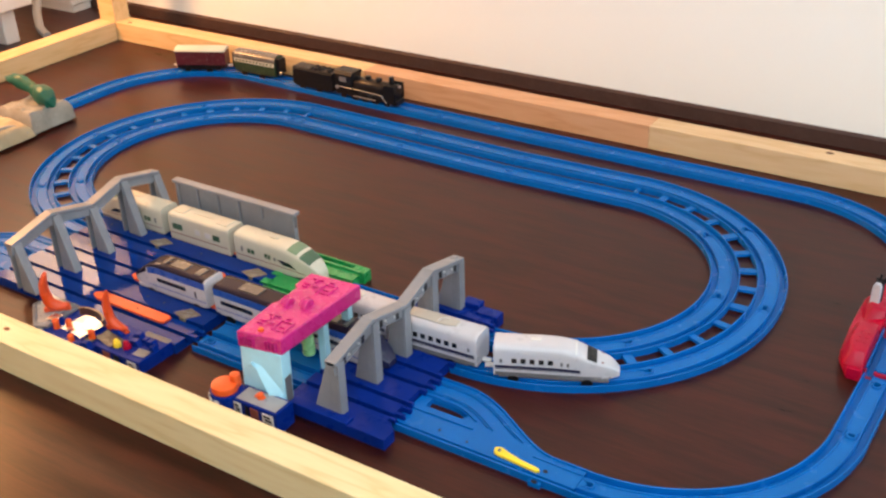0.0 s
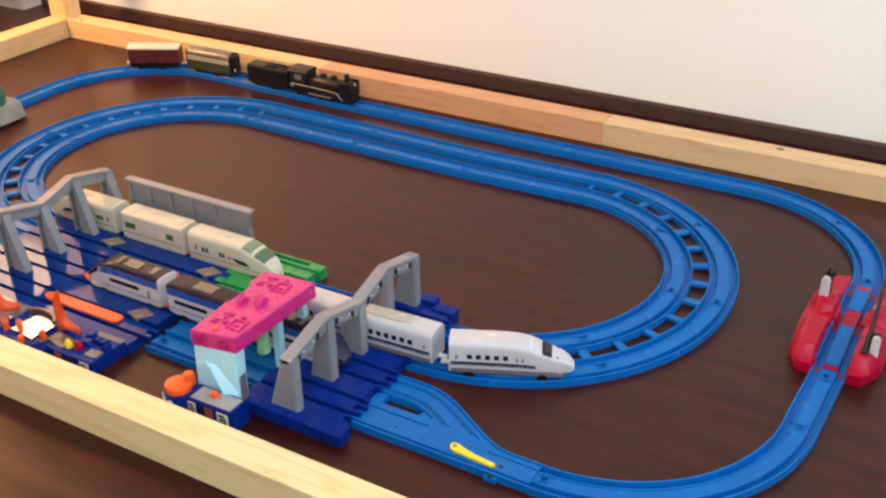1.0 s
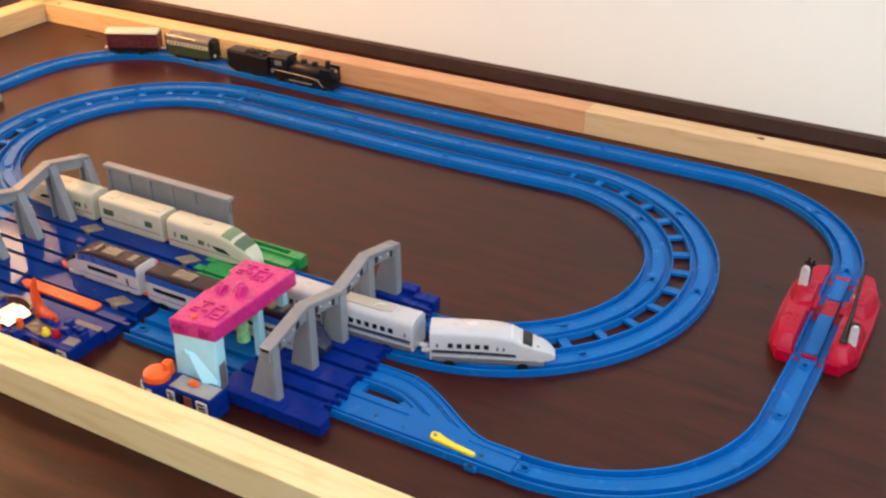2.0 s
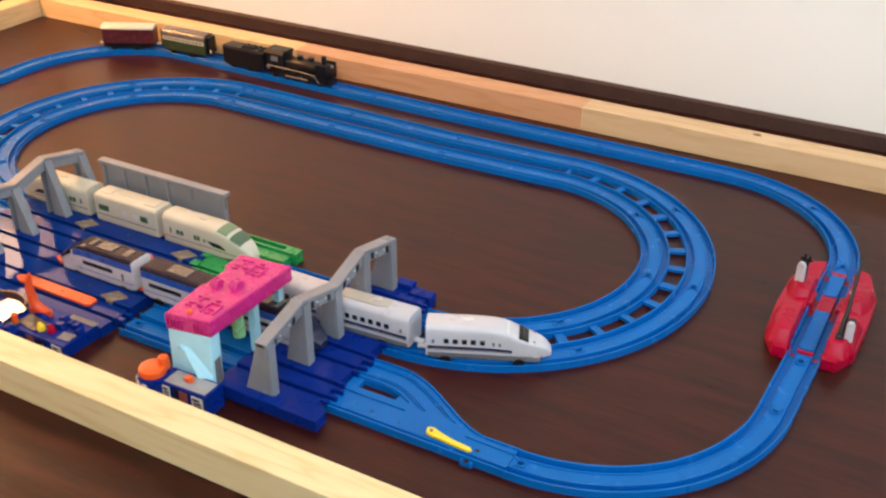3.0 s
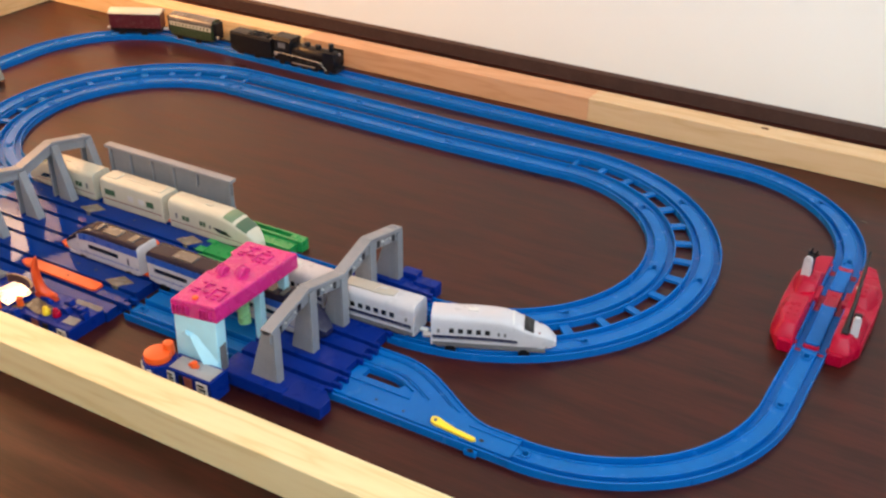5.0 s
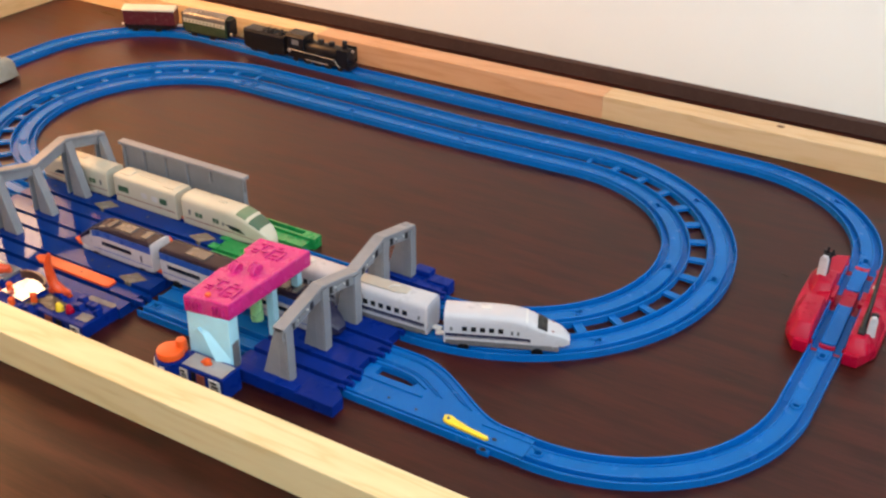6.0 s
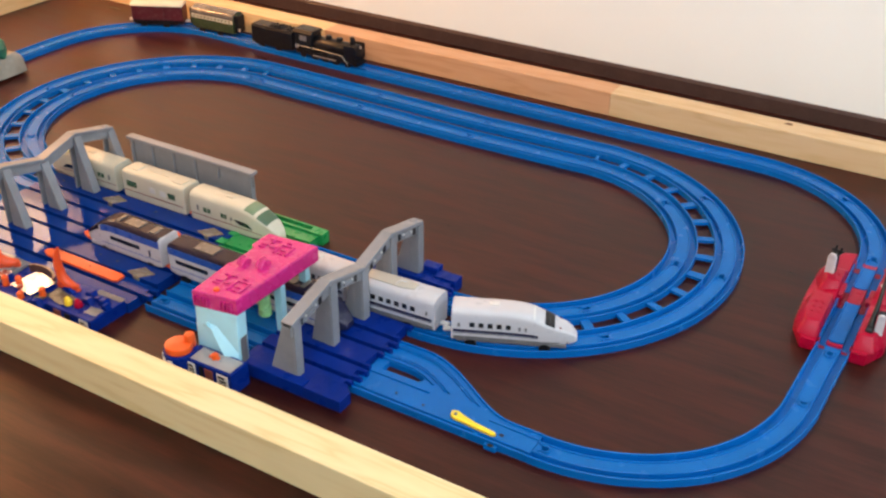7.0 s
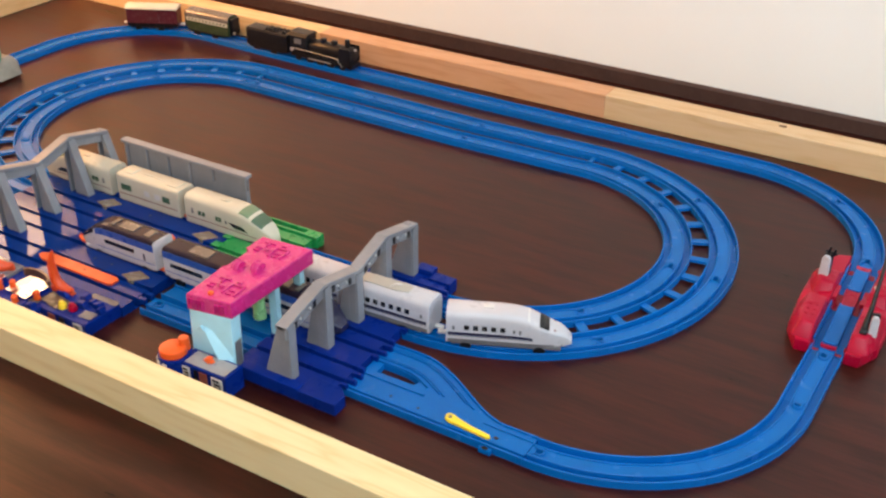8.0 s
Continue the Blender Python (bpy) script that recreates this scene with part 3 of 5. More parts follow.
def gate(m, hollow, flare):
    """A grey portal of five tapered legs under a zigzag beam; its upright face is at x = 0 and the legs flare to -x.
    hollow: the side, -1 or 1 along y, on which the legs have an upright recess; flare: the reach of the inner legs."""
    ob = thing("station_gate", "grey plastic toy station portal with a zigzag top beam", "toy station", m, "station gates")
    prof = [(-0.441, 0.079), (-0.371, 0.0955), (-0.306, 0.0795), (-0.249, 0.0955), (-0.181, 0.0795)]
    low = [(y, z - 0.0165) for y, z in prof]
    bm = bmesh.new()
    prism(bm, prof + low[::-1], -0.0125, -0.0025, "x", 0.0006)
    beam = part("beam", bm, M_GREY, ob)
    # a coping that stands proud of the beam on both faces
    bm = bmesh.new()
    prism(bm, [(y, z + 0.001) for y, z in prof] + [(y, z - 0.0036) for y, z in prof[::-1]], -0.0152, 0.0, "x", 0.0008)
    part("coping", bm, M_GREY, beam)
    for (ya, za), (yb, zb) in zip(prof, prof[1:]):
        k = (zb - za) / (yb - ya)

        def spot(f, drop):
            return ya + (yb - ya) * f, za + (zb - za) * f - drop
        # flat black plates that paint the shade inside the beam's slots
        for f, w, h in ((0.26, 0.0026, 0.0042), (0.74, 0.0026, 0.0042)):
            bm = bmesh.new()
            yy, zz = spot(f, 0.0105)
            prism(bm, [(yy - w, zz - h - k * w), (yy + w, zz - h + k * w), (yy + w, zz + h + k * w), (yy - w, zz + h - k * w)], -0.0026, -0.0020, "x")
            part("slot", bm, M_BLACK, beam)
        bm = bmesh.new()
        yy, zz = spot(0.5, 0.0112)
        box(bm, -0.0026, -0.0008, yy - 0.0065, yy + 0.0065, zz - 0.0026, zz + 0.0026, 0.0005)
        part("plaque", bm, M_GREY, beam)
        # small studs, pale so that their colour carries the white glints
        for f in (0.38, 0.62):
            bm = bmesh.new()
            yy, zz = spot(f, 0.0088)
            cyl(bm, 0.0013, 0.001, 0.0018, pose(-0.0018, yy, zz, 0, 90, 0), 12)
            part("stud", bm, M_PALE, beam)
    for y in (-0.186, -0.246, -0.306, -0.366, -0.432):
        z1 = np.interp(y, [p[0] for p in prof], [p[1] for p in prof]) - 0.004
        w = 0.0062

        reach = 0.0365 if y < -0.4 or y > -0.2 else flare

        def edge(z):
            return -reach + (reach - 0.015) * (z - 0.0094) / (z1 - 0.0094)
        bm = bmesh.new()
        prism(bm, [(edge(0.0094), 0.0094), (-0.0115, 0.0094), (-0.0115, z1), (edge(z1), z1)], y - w, y + w, "y", 0.0008)
        leg = part("leg", bm, M_GREY, ob)
        bm = bmesh.new()
        prism(bm, [(-0.0030, 0.0094), (0.0, 0.0094), (0.0, z1), (-0.0030, z1)], y - w, y + w, "y", 0.0006)
        part("flange", bm, M_GREY, leg)
        bm = bmesh.new()
        a, b = (y - w + 0.0085, y + w) if hollow < 0 else (y - w, y + w - 0.0085)
        prism(bm, [(-0.0116, 0.0094), (-0.0029, 0.0094), (-0.0029, z1), (-0.0116, z1)], a, b, "y")
        part("web", bm, M_GREY, leg)
    bm = bmesh.new()
    box(bm, -0.012, -0.004, -0.196, -0.188, 0.079, 0.0845, 0.0006)
    part("finial", bm, M_GREY, ob)
    return ob


gate(pose(-0.048, 0, 0), 1, 0.0305)
far = gate(pose(0, 0, 0), -1, 0.0365)
far.matrix_basis = pose(-0.588, 0, 0) @ Matrix.Diagonal((-1, 1, 1, 1))

screen = thing("station_wall", "grey plastic toy station back wall with upright ribs", "toy station")
bm = bmesh.new()
prism(bm, [(-0.54, 0.0135), (-0.4, 0.0135), (-0.377, 0.0345), (-0.318, 0.0345), (-0.318, 0.070), (-0.54, 0.070)], -0.181, -0.1765, "y", 0.0005)
part("panel", bm, M_GREY, screen)
bm = bmesh.new()
prism(bm, [(-0.398, 0.0135), (-0.318, 0.0135), (-0.318, 0.034), (-0.376, 0.034)], -0.1785, -0.1755, "y", 0.0003)
part("panel", bm, M_GREY, screen)
bm = bmesh.new()
box(bm, -0.545, -0.315, -0.1855, -0.173, 0.070, 0.075, 0.0009)
part("coping", bm, M_GREY, screen)
for x in (-0.538, -0.5, -0.46, -0.42, -0.378, -0.32):
    bm = bmesh.new()
    box(bm, x - 0.002, x + 0.002, -0.184, -0.1808, 0.0135 if x < -0.39 or x > -0.33 else 0.05, 0.070, 0.0004)
    part("rib", bm, M_GREY, screen)
    # thin grey plate that paints the shade of the gap beside the rib
    bm = bmesh.new()
    box(bm, x + 0.0022, x + 0.004, -0.1816, -0.1806, 0.03 if x < -0.39 else 0.052, 0.0685)
    part("slot", bm, M_UNDER, screen)

# ---- the pink-roofed signal house ----
house = thing("signal_house", "pale blue toy signal house with a hot pink moulded roof", "toy building")
bm = bmesh.new()
prism(bm, [(-0.1685, 0.0), (-0.1135, 0.0), (-0.1115, 0.0765), (-0.1655, 0.0765)], -0.458, -0.441, "y", 0.0012)
front = part("front_block", bm, M_CYAN, house)
front.matrix_basis = pose(-0.14, -0.45, 0, 0, 0, 6) @ pose(0.14, 0.45, 0)
bm = bmesh.new()
for co in ((-0.1475, -0.4575, 0.0575), (-0.1385, -0.4575, 0.0560), (-0.1135, -0.4575, 0.0270), (-0.1135, -0.4575, 0.0030), (-0.1235, -0.4575, 0.0075), (-0.1445, -0.4622, 0.0550), (-0.1170, -0.4690, 0.0060), (-0.1155, -0.4680, 0.0020)):
    bm.verts.new(co)
bmesh.ops.convex_hull(bm, input=bm.verts[:])
part("chute", bm, M_CYAN, front)
bm = bmesh.new()
prism(bm, [(-0.157, 0.0535), (-0.146, 0.0535), (-0.1505, 0.059)], -0.4615, -0.457, "y", 0.0003)
part("arrow", bm, M_CYAN, front)
# no real cut: a dark grey plate paints the shade inside the opening
bm = bmesh.new()
box(bm, -0.1132, -0.1118, -0.455, -0.444, 0.012, 0.045)
part("opening", bm, M_UNDER, front)
for x, y in ((-0.118, -0.375), (-0.118, -0.33), (-0.163, -0.33)):
    bm = bmesh.new()
    prism(bm, [(x - 0.005, y - 0.004), (x + 0.005, y - 0.004), (x + 0.005, y + 0.004), (x - 0.005, y + 0.004)], 0.009, 0.077, "z", 0.0008)
    part("post", bm, M_CYAN, house)
bm = bmesh.new()
cyl(bm, 0.0075, 0.0065, 0.046, pose(-0.133, -0.385, 0.054), 20, 0.001)
part("column", bm, M_LIME, house, "translucent lime green column")
roof = bmesh.new()
prism(roof, [(-0.164, -0.4625), (-0.1105, -0.4535), (-0.1045, -0.3185), (-0.1715, -0.3245), (-0.1715, -0.354), (-0.1655, -0.359), (-0.165, -0.394), (-0.168, -0.399)], 0.0765, 0.0965, "z", 0.0016)
roof = part("roof", roof, M_PINK, house, "hot pink moulded roof")


def relief(b, name="relief"):
    ob = part(name, b, M_PINK, roof)
    ob.matrix_basis = pose(-0.14, -0.4, 0, 0, 0, 4) @ pose(0.14, 0.4, 0)
    return ob


for cy in (-0.432, -0.347):
    # a cluster of thin raised bars: a three-sided frame, a comb and a short stack
    for x0, x1, y0, y1 in ((-0.136, -0.1335, -0.011, 0.009), (-0.1335, -0.118, 0.0065, 0.009), (-0.1205, -0.118, -0.011, 0.0065), (-0.1305, -0.1235, -0.011, -0.0085),
                           (-0.1305, -0.1235, -0.004, -0.0015), (-0.155, -0.1405, 0.0125, 0.0152), (-0.149, -0.1465, 0.006, 0.0125), (-0.158, -0.1505, -0.001, 0.0015),
                           (-0.158, -0.1505, -0.0065, -0.004), (-0.1445, -0.1395, -0.001, 0.0015), (-0.132, -0.126, 0.0125, 0.015)):
        bm = bmesh.new()
        box(bm, x0, x1, cy + y0, cy + y1, 0.0962, 0.0984, 0.0005)
        relief(bm)
    bm = bmesh.new()
    tube(bm, [(-0.1425 + 0.0042 * math.cos(a), cy + 0.001 + 0.0042 * math.sin(a), 0.0985) for a in [math.pi * (0.9 + 0.9 * i / 8) for i in range(9)]], 0.0011, 6)
    relief(bm, "raised_arc")
# two half-sunk upright discs between the clusters
for x, y, r in ((-0.1495, -0.391, 0.0085), (-0.1275, -0.3855, 0.0098)):
    bm = bmesh.new()
    cyl(bm, r, r, 0.0062, pose(x, y, 0.0948, 0, 90, 0), 28, 0.0009)
    relief(bm, "half_disc")
    bm = bmesh.new()
    tube(bm, [(x - 0.0042, y + (r + 0.0008) * math.cos(a), 0.0948 + (r + 0.0008) * math.sin(a)) for a in [math.pi * (0.15 + 0.7 * i / 10) for i in range(11)]], 0.001, 6)
    relief(bm, "rim")
for x in (-0.1605, -0.1565, -0.1525, -0.1485, -0.1445, -0.1285, -0.1245, -0.1205, -0.1165):
    bm = bmesh.new()
    yy = -0.4625 + (x + 0.164) * 0.168
    box(bm, x - 0.0007, x + 0.0007, yy - 0.0034, yy + 0.001, 0.0805, 0.0915, 0.0003)
    part("louvre", bm, M_PINK, roof)
bm = bmesh.new()
cyl(bm, 0.0034, 0.003, 0.003, pose(-0.141, -0.449, 0.0978), 16, 0.0005)
part("button", bm, M_ORANGE, roof, "small orange button")

# ---- the knob stand before the signal house ----
stand = thing("knob_stand", "navy blue toy control stand with an orange turning knob", "toy control")
bm = bmesh.new()
out = [(-0.164, -0.488), (-0.098, -0.487), (-0.098, -0.459), (-0.164, -0.4605)]
prism(bm, out, 0, 0.0245, "z", 0.0012)
part("base", bm, M_NAVY, stand)
bm = bmesh.new()
cyl(bm, 0.0195, 0.0188, 0.0305, pose(-0.175, -0.4795, 0.01075), 32, 0.001)
part("drum", bm, M_NAVY, stand)
bm = bmesh.new()
prism(bm, [(-0.156, -0.4855), (-0.101, -0.4845), (-0.101, -0.4625), (-0.156, -0.4635)], 0.0246, 0.0252, "z")
part("top_sticker", bm, M_FILM, stand, "pale silver printed sticker")
for x, w, mt in ((-0.152, 0.010, M_PALE), (-0.1385, 0.005, M_BLACK), (-0.128, 0.011, M_RUST), (-0.109, 0.015, M_PALE)):
    bm = bmesh.new()
    box(bm, x - w / 2, x + w / 2, -0.4892, -0.4882, 0.006, 0.0215)
    s = part("label_panel", bm, mt, stand, "small printed label")
    if mt is M_PALE:
        for i in range(3):
            bm = bmesh.new()
            box(bm, x - w * (0.36 - 0.1 * (i == 1)), x + w * (0.36 - 0.12 * (i == 2)), -0.4896, -0.489, 0.008 + i * 0.0045, 0.0105 + i * 0.0045)
            part("print_bar", bm, M_BLACK, s)
for a in (215, 245, 275):
    bm = bmesh.new()
    box(bm, -0.003, 0.003, -0.0006, 0.0006, 0.008, 0.022)
    s = part("label_panel", bm, M_PALE, stand)
    ra = radians(a)
    s.matrix_basis = pose(-0.175 + 0.0195 * math.cos(ra), -0.4795 + 0.0195 * math.sin(ra), 0, 0, 0, a + 90)
knob = bmesh.new()
cyl(knob, 0.0152, 0.0148, 0.0085, pose(-0.1755, -0.481, 0.0302), 32, 0.0012)
knob = part("knob", knob, M_ORANGE, stand, "orange comma-shaped knob", True)
bm = bmesh.new()
cyl(bm, 0.0066, 0.006, 0.016, pose(-0.1695, -0.4695, 0.0345), 20, 0.002)
part("grip", bm, M_ORANGE, knob, smooth=True)
bm = bmesh.new()
cyl(bm, 0.0045, 0.0038, 0.006, pose(-0.1315, -0.4725, 0.0282), 16, 0.001)
part("peg", bm, M_ORANGE, stand, "orange peg")
bm = bmesh.new()
box(bm, -0.1385, -0.126, -0.475, -0.47, 0.0252, 0.0275, 0.0006)
part("peg_foot", bm, M_ORANGE, stand)

# ---- the lever platform ----
plat = thing("lever_platform", "navy blue toy platform with orange levers and silver stickers", "toy control")
TOP = 0.0135
bm = bmesh.new()
prism(bm, [(-0.52, -0.466), (-0.482, -0.498), (-0.392, -0.4985), (-0.386, -0.4835), (-0.312, -0.4835), (-0.3105, -0.4305), (-0.52, -0.4305)], 0, TOP, "z", 0.0012)
part("base", bm, M_NAVY, plat)
bm = bmesh.new()
prism(bm, [(-0.524, -0.464), (-0.481, -0.4975), (-0.466, -0.4885), (-0.468, -0.4345), (-0.522, -0.4335)], TOP - 0.0002, 0.0185, "z", 0.0014)
part("clear_box", bm, M_CLEAR, plat, "smoky clear plastic box")
bm = bmesh.new()
prism(bm, [(-0.515, -0.463), (-0.482, -0.489), (-0.474, -0.484), (-0.475, -0.441), (-0.514, -0.4405)], 0.0186, 0.0192, "z")
part("box_sticker", bm, M_FILM, plat, "pale grey printed sticker")


def flake(x, y, z, w, d, a, material, label, seed, lift=0.0006):
    """A thin crinkled film sticker with an uneven outline."""
    bm = bmesh.new()
    nx, ny = 8, 7
    grid = []
    for i in range(nx + 1):
        row = []
        for j in range(ny + 1):
            u, v = i / nx - 0.5, j / ny - 0.5
            k = 1 + 0.10 * noise.noise(Vector((u * 3, v * 3, seed))) * (abs(u) > 0.49 or abs(v) > 0.49)
            row.append(bm.verts.new((u * w * k, v * d * k, lift * noise.noise(Vector((u * 5, v * 5, seed + 9))))))
        grid.append(row)
    for i in range(nx):
        for j in range(ny):
            bm.faces.new((grid[i][j], grid[i + 1][j], grid[i + 1][j + 1], grid[i][j + 1]))
    bmesh.ops.solidify(bm, geom=bm.faces[:], thickness=0.0005)
    ob = part("film_sticker", bm, material, plat, label, True)
    ob.matrix_basis = pose(x, y, z, 0, 0, a)
    return ob


# the bright film lies on a ramp that leans towards the added corner light, below a curved brown hood
for x, y, z, w, d, a, seed in ((-0.4255, -0.4655, 0.0188, 0.042, 0.036, -8, 2.0), (-0.4705, -0.4715, 0.0212, 0.015, 0.014, 10, 5.0)):
    s = flake(x, y, z, w, d, a, M_SILVER, "crinkled bright silver film", seed)
    s.matrix_basis = pose(x, y, z, 1, -2, a)
    bm = bmesh.new()
    box(bm, -w * 0.46, w * 0.46, -d * 0.44, d * 0.44, TOP - z - 0.005, -0.0018)
    part("ramp", bm, M_NAVY, s)
bm = bmesh.new()
ring = [(0.027 * math.cos(q), 0.013 * math.sin(q)) for q in [math.pi * (0.04 + 0.92 * i / 14) for i in range(15)]]
prism(bm, ring + [(x * 0.86, y * 0.74) for x, y in ring[::-1]], 0, 0.0105, "z", 0.0004)
hood = part("hood", bm, M_HOOD, plat, "curved brown hood behind the bright film")
hood.matrix_basis = pose(-0.4325, -0.4495, TOP - 0.0002, 0, 0, -8)
flake(-0.3805, -0.4655, TOP + 0.0016, 0.036, 0.02, -10, M_STICK, "crumpled beige printed sticker", 7.0, 0.0018)
flake(-0.4035, -0.4765, TOP + 0.0016, 0.02, 0.012, 8, M_STICK, "crumpled beige printed sticker", 8.0, 0.0016)
flake(-0.3235, -0.4672, TOP + 0.0012, 0.0185, 0.0135, 4, M_FILM, "pale printed square sticker", 3.0, 0.0004)
flake(-0.3315, -0.4335, TOP + 0.0010, 0.041, 0.0085, 1, M_FILM, "pale printed strip", 4.0, 0.0004)
# navy lumps between the stickers
for x, y, h, w in ((-0.351, -0.444, 0.008, 0.008), (-0.337, -0.446, 0.006, 0.006), (-0.3245, -0.449, 0.009, 0.008), (-0.345, -0.456, 0.007, 0.009), (-0.316, -0.4545, 0.0075, 0.005), (-0.384, -0.449, 0.006, 0.010), (-0.392, -0.491, 0.009, 0.009), (-0.405, -0.492, 0.006, 0.008)):
    bm = bmesh.new()
    prism(bm, [(x - w, TOP - 0.0003), (x + w, TOP - 0.0003), (x + w * 0.5, TOP + h), (x - w * 0.55, TOP + h * 0.8)], y - 0.0042, y + 0.0042, "y", 0.0008)
    part("block", bm, M_NAVY, plat)
for x, w, mt, nm in ((-0.367, 0.012, M_RUST, "small red-brown label"), (-0.35, 0.009, M_BLACK, "small black label"), (-0.324, 0.014, M_PALE, "small white printed label")):
    bm = bmesh.new()
    box(bm, x - w / 2, x + w / 2, -0.4846, -0.4836, 0.0, 0.0112)
    lab = part("label_panel", bm, mt, plat, nm)
    if mt is M_PALE:
        for k in range(2):
            bm = bmesh.new()
            box(bm, x - w * 0.32, x + w * (0.3 - 0.15 * k), -0.4851, -0.4845, 0.003 + k * 0.004, 0.005 + k * 0.004)
            part("print_bar", bm, M_BLACK, lab)
for x, y, w in ((-0.474, -0.4955, 0.008), (-0.447, -0.4993, 0.009), (-0.425, -0.4995, 0.007)):
    bm = bmesh.new()
    box(bm, x - w / 2, x + w / 2, y - 0.0045, y + 0.0035, TOP, TOP + 0.0008)
    part("label_panel", bm, M_PALE, plat, "small white printed label")


def lever(x, y, z, a, tall, thick, prongs):
    """An orange lever: a flat foot that sweeps up into a stalk, forked at its top."""
    bm = bmesh.new()
    pts = [(0.024, 0, 0.0075), (0.021, 0, 0.0050), (0.014, 0, 0.0052), (0.006, 0, 0.0085), (0.0012, 0, 0.0150), (-0.0005, 0, tall * 0.5), (-0.0008, 0, tall * 0.66)]
    tube(bm, pts, [thick * k for k in (0.5, 0.85, 1.15, 1.35, 1.25, 1.1, 1.0)], 12)
    ob = part("lever", bm, M_LEVER, plat, "orange-red upright lever", True)
    ob.matrix_basis = pose(x, y, z, 0, 0, a)
    for dy in prongs:
        bm = bmesh.new()
        tube(bm, [(-0.0008, dy * 0.4, tall * 0.58), (-0.0002, dy, tall * 0.78), (0.0022, dy * 1.05, tall * 0.9), (0.0042, dy * 1.05, tall)], [thick * 0.95, thick * 0.82, thick * 0.6, thick * 0.28], 10)
        part("prong", bm, M_LEVER, ob, "", True)
    bm = bmesh.new()
    prism(bm, [(-0.006, 0), (0.026, 0), (0.026, 0.0028), (0.012, 0.0046), (0.005, 0.008), (-0.006, 0.006)], -thick * 0.55, thick * 0.55, "y", 0.0008)
    part("foot", bm, M_LEVER, ob)


lever(-0.4905, -0.4635, 0.0185, 44, 0.054, 0.0058, (-0.0036, 0.0036))
lever(-0.3965, -0.4475, TOP, 8, 0.056, 0.0050, (0.0,))
for x, y, h in ((-0.458, -0.4805, 0.010), (-0.442, -0.4735, 0.011), (-0.417, -0.4925, 0.008), (-0.400, -0.4745, 0.010)):
    bm = bmesh.new()
    cyl(bm, 0.0046, 0.0032, h, pose(x, y, TOP - 0.0002 + h / 2), 14, 0.0006)
    ball(bm, 0.0041, pose(x, y, TOP + h))
    part("peg", bm, M_ORANGE, plat, "small orange round-topped peg", True)
for x, y, mt, nm in ((-0.361, -0.4705, M_YELLOW, "small yellow peg"), (-0.3475, -0.4675, M_RED, "small red peg")):
    bm = bmesh.new()
    cyl(bm, 0.0056, 0.0044, 0.0068, pose(x, y, TOP + 0.0032), 16, 0.0012)
    ball(bm, 0.0036, pose(x - 0.001, y, TOP + 0.0068))
    part("peg", bm, mt, plat, nm, True)


# ---- trains ----
class Shell:
    """A car body drawn through cross-sections along x: rows of (x, half width, foot, shoulder, top)."""

    def __init__(self, rows, square=0.55):
        self.x = [r[0] for r in rows]
        self.v = [[r[k] for r in rows] for k in range(1, 5)]
        self.e = square

    def at(self, x, u):
        w, b, s, t = (float(np.interp(x, self.x, v)) for v in self.v)
        if u < 0.3:
            q = u / 0.3
            return Vector((x, -w * (0.93 + 0.07 * min(1, q * 2.2)), b + (s - b) * q))
        if u > 0.7:
            p = self.at(x, 1 - u)
            return Vector((x, -p.y, p.z))
        a = math.pi * (u - 0.3) / 0.4
        c, d = math.cos(a), math.sin(a)
        return Vector((x, -w * math.copysign(abs(c) ** self.e, c), s + (t - s) * abs(d) ** self.e))

    def body(self, nx=44, nu=36):
        bm = bmesh.new()
        x0, x1 = self.x[0], self.x[-1]
        us = [0, 0.08, 0.16, 0.24, 0.3] + [0.3 + 0.4 * i / 20 for i in range(1, 20)] + [0.7, 0.76, 0.84, 0.92, 1]
        rings = [[bm.verts.new(self.at(x0 + (x1 - x0) * i / nx, u)) for u in us] for i in range(nx + 1)]
        k = len(us)
        for p, q in zip(rings, rings[1:]):
            for i in range(k):
                bm.faces.new((p[i], p[(i + 1) % k], q[(i + 1) % k], q[i]))
        bm.faces.new(rings[0][::-1])
        bm.faces.new(rings[-1])
        return bm

    def patch(self, x0, x1, u0, u1, off=0.0005, lean=0.0, nx=6, nu=5):
        """A thin piece that lies on the shell; lean shifts its upper edge along x."""
        bm = bmesh.new()

        def spot(x, u, o):
            p = self.at(x, u)
            tx = self.at(x + 0.0005, u) - self.at(x - 0.0005, u)
            tu = self.at(x, min(1, u + 0.004)) - self.at(x, max(0, u - 0.004))
            nrm = tx.cross(tu)
            if nrm.length < 1e-12:
                nrm = Vector((0, 0, 1))
            nrm.normalize()
            if nrm.dot(p - Vector((x, 0, 0.025))) < 0:
                nrm = -nrm
            return p + nrm * o
        lay = []
        for o in (off, -0.0006):
            lay.append([[bm.verts.new(spot(x0 + (x1 - x0) * i / nx + lean * j / nu, u0 + (u1 - u0) * j / nu, o)) for j in range(nu + 1)] for i in range(nx + 1)])
        top, bot = lay
        for i in range(nx):
            for j in range(nu):
                bm.faces.new((top[i][j], top[i + 1][j], top[i + 1][j + 1], top[i][j + 1]))
        for i in range(nx):
            bm.faces.new((top[i][0], top[i + 1][0], bot[i + 1][0], bot[i][0]))
            bm.faces.new((top[i][nu], top[i + 1][nu], bot[i + 1][nu], bot[i][nu]))
        for j in range(nu):
            bm.faces.new((top[0][j], top[0][j + 1], bot[0][j + 1], bot[0][j]))
            bm.faces.new((top[nx][j], top[nx][j + 1], bot[nx][j + 1], bot[nx][j]))
        return bm


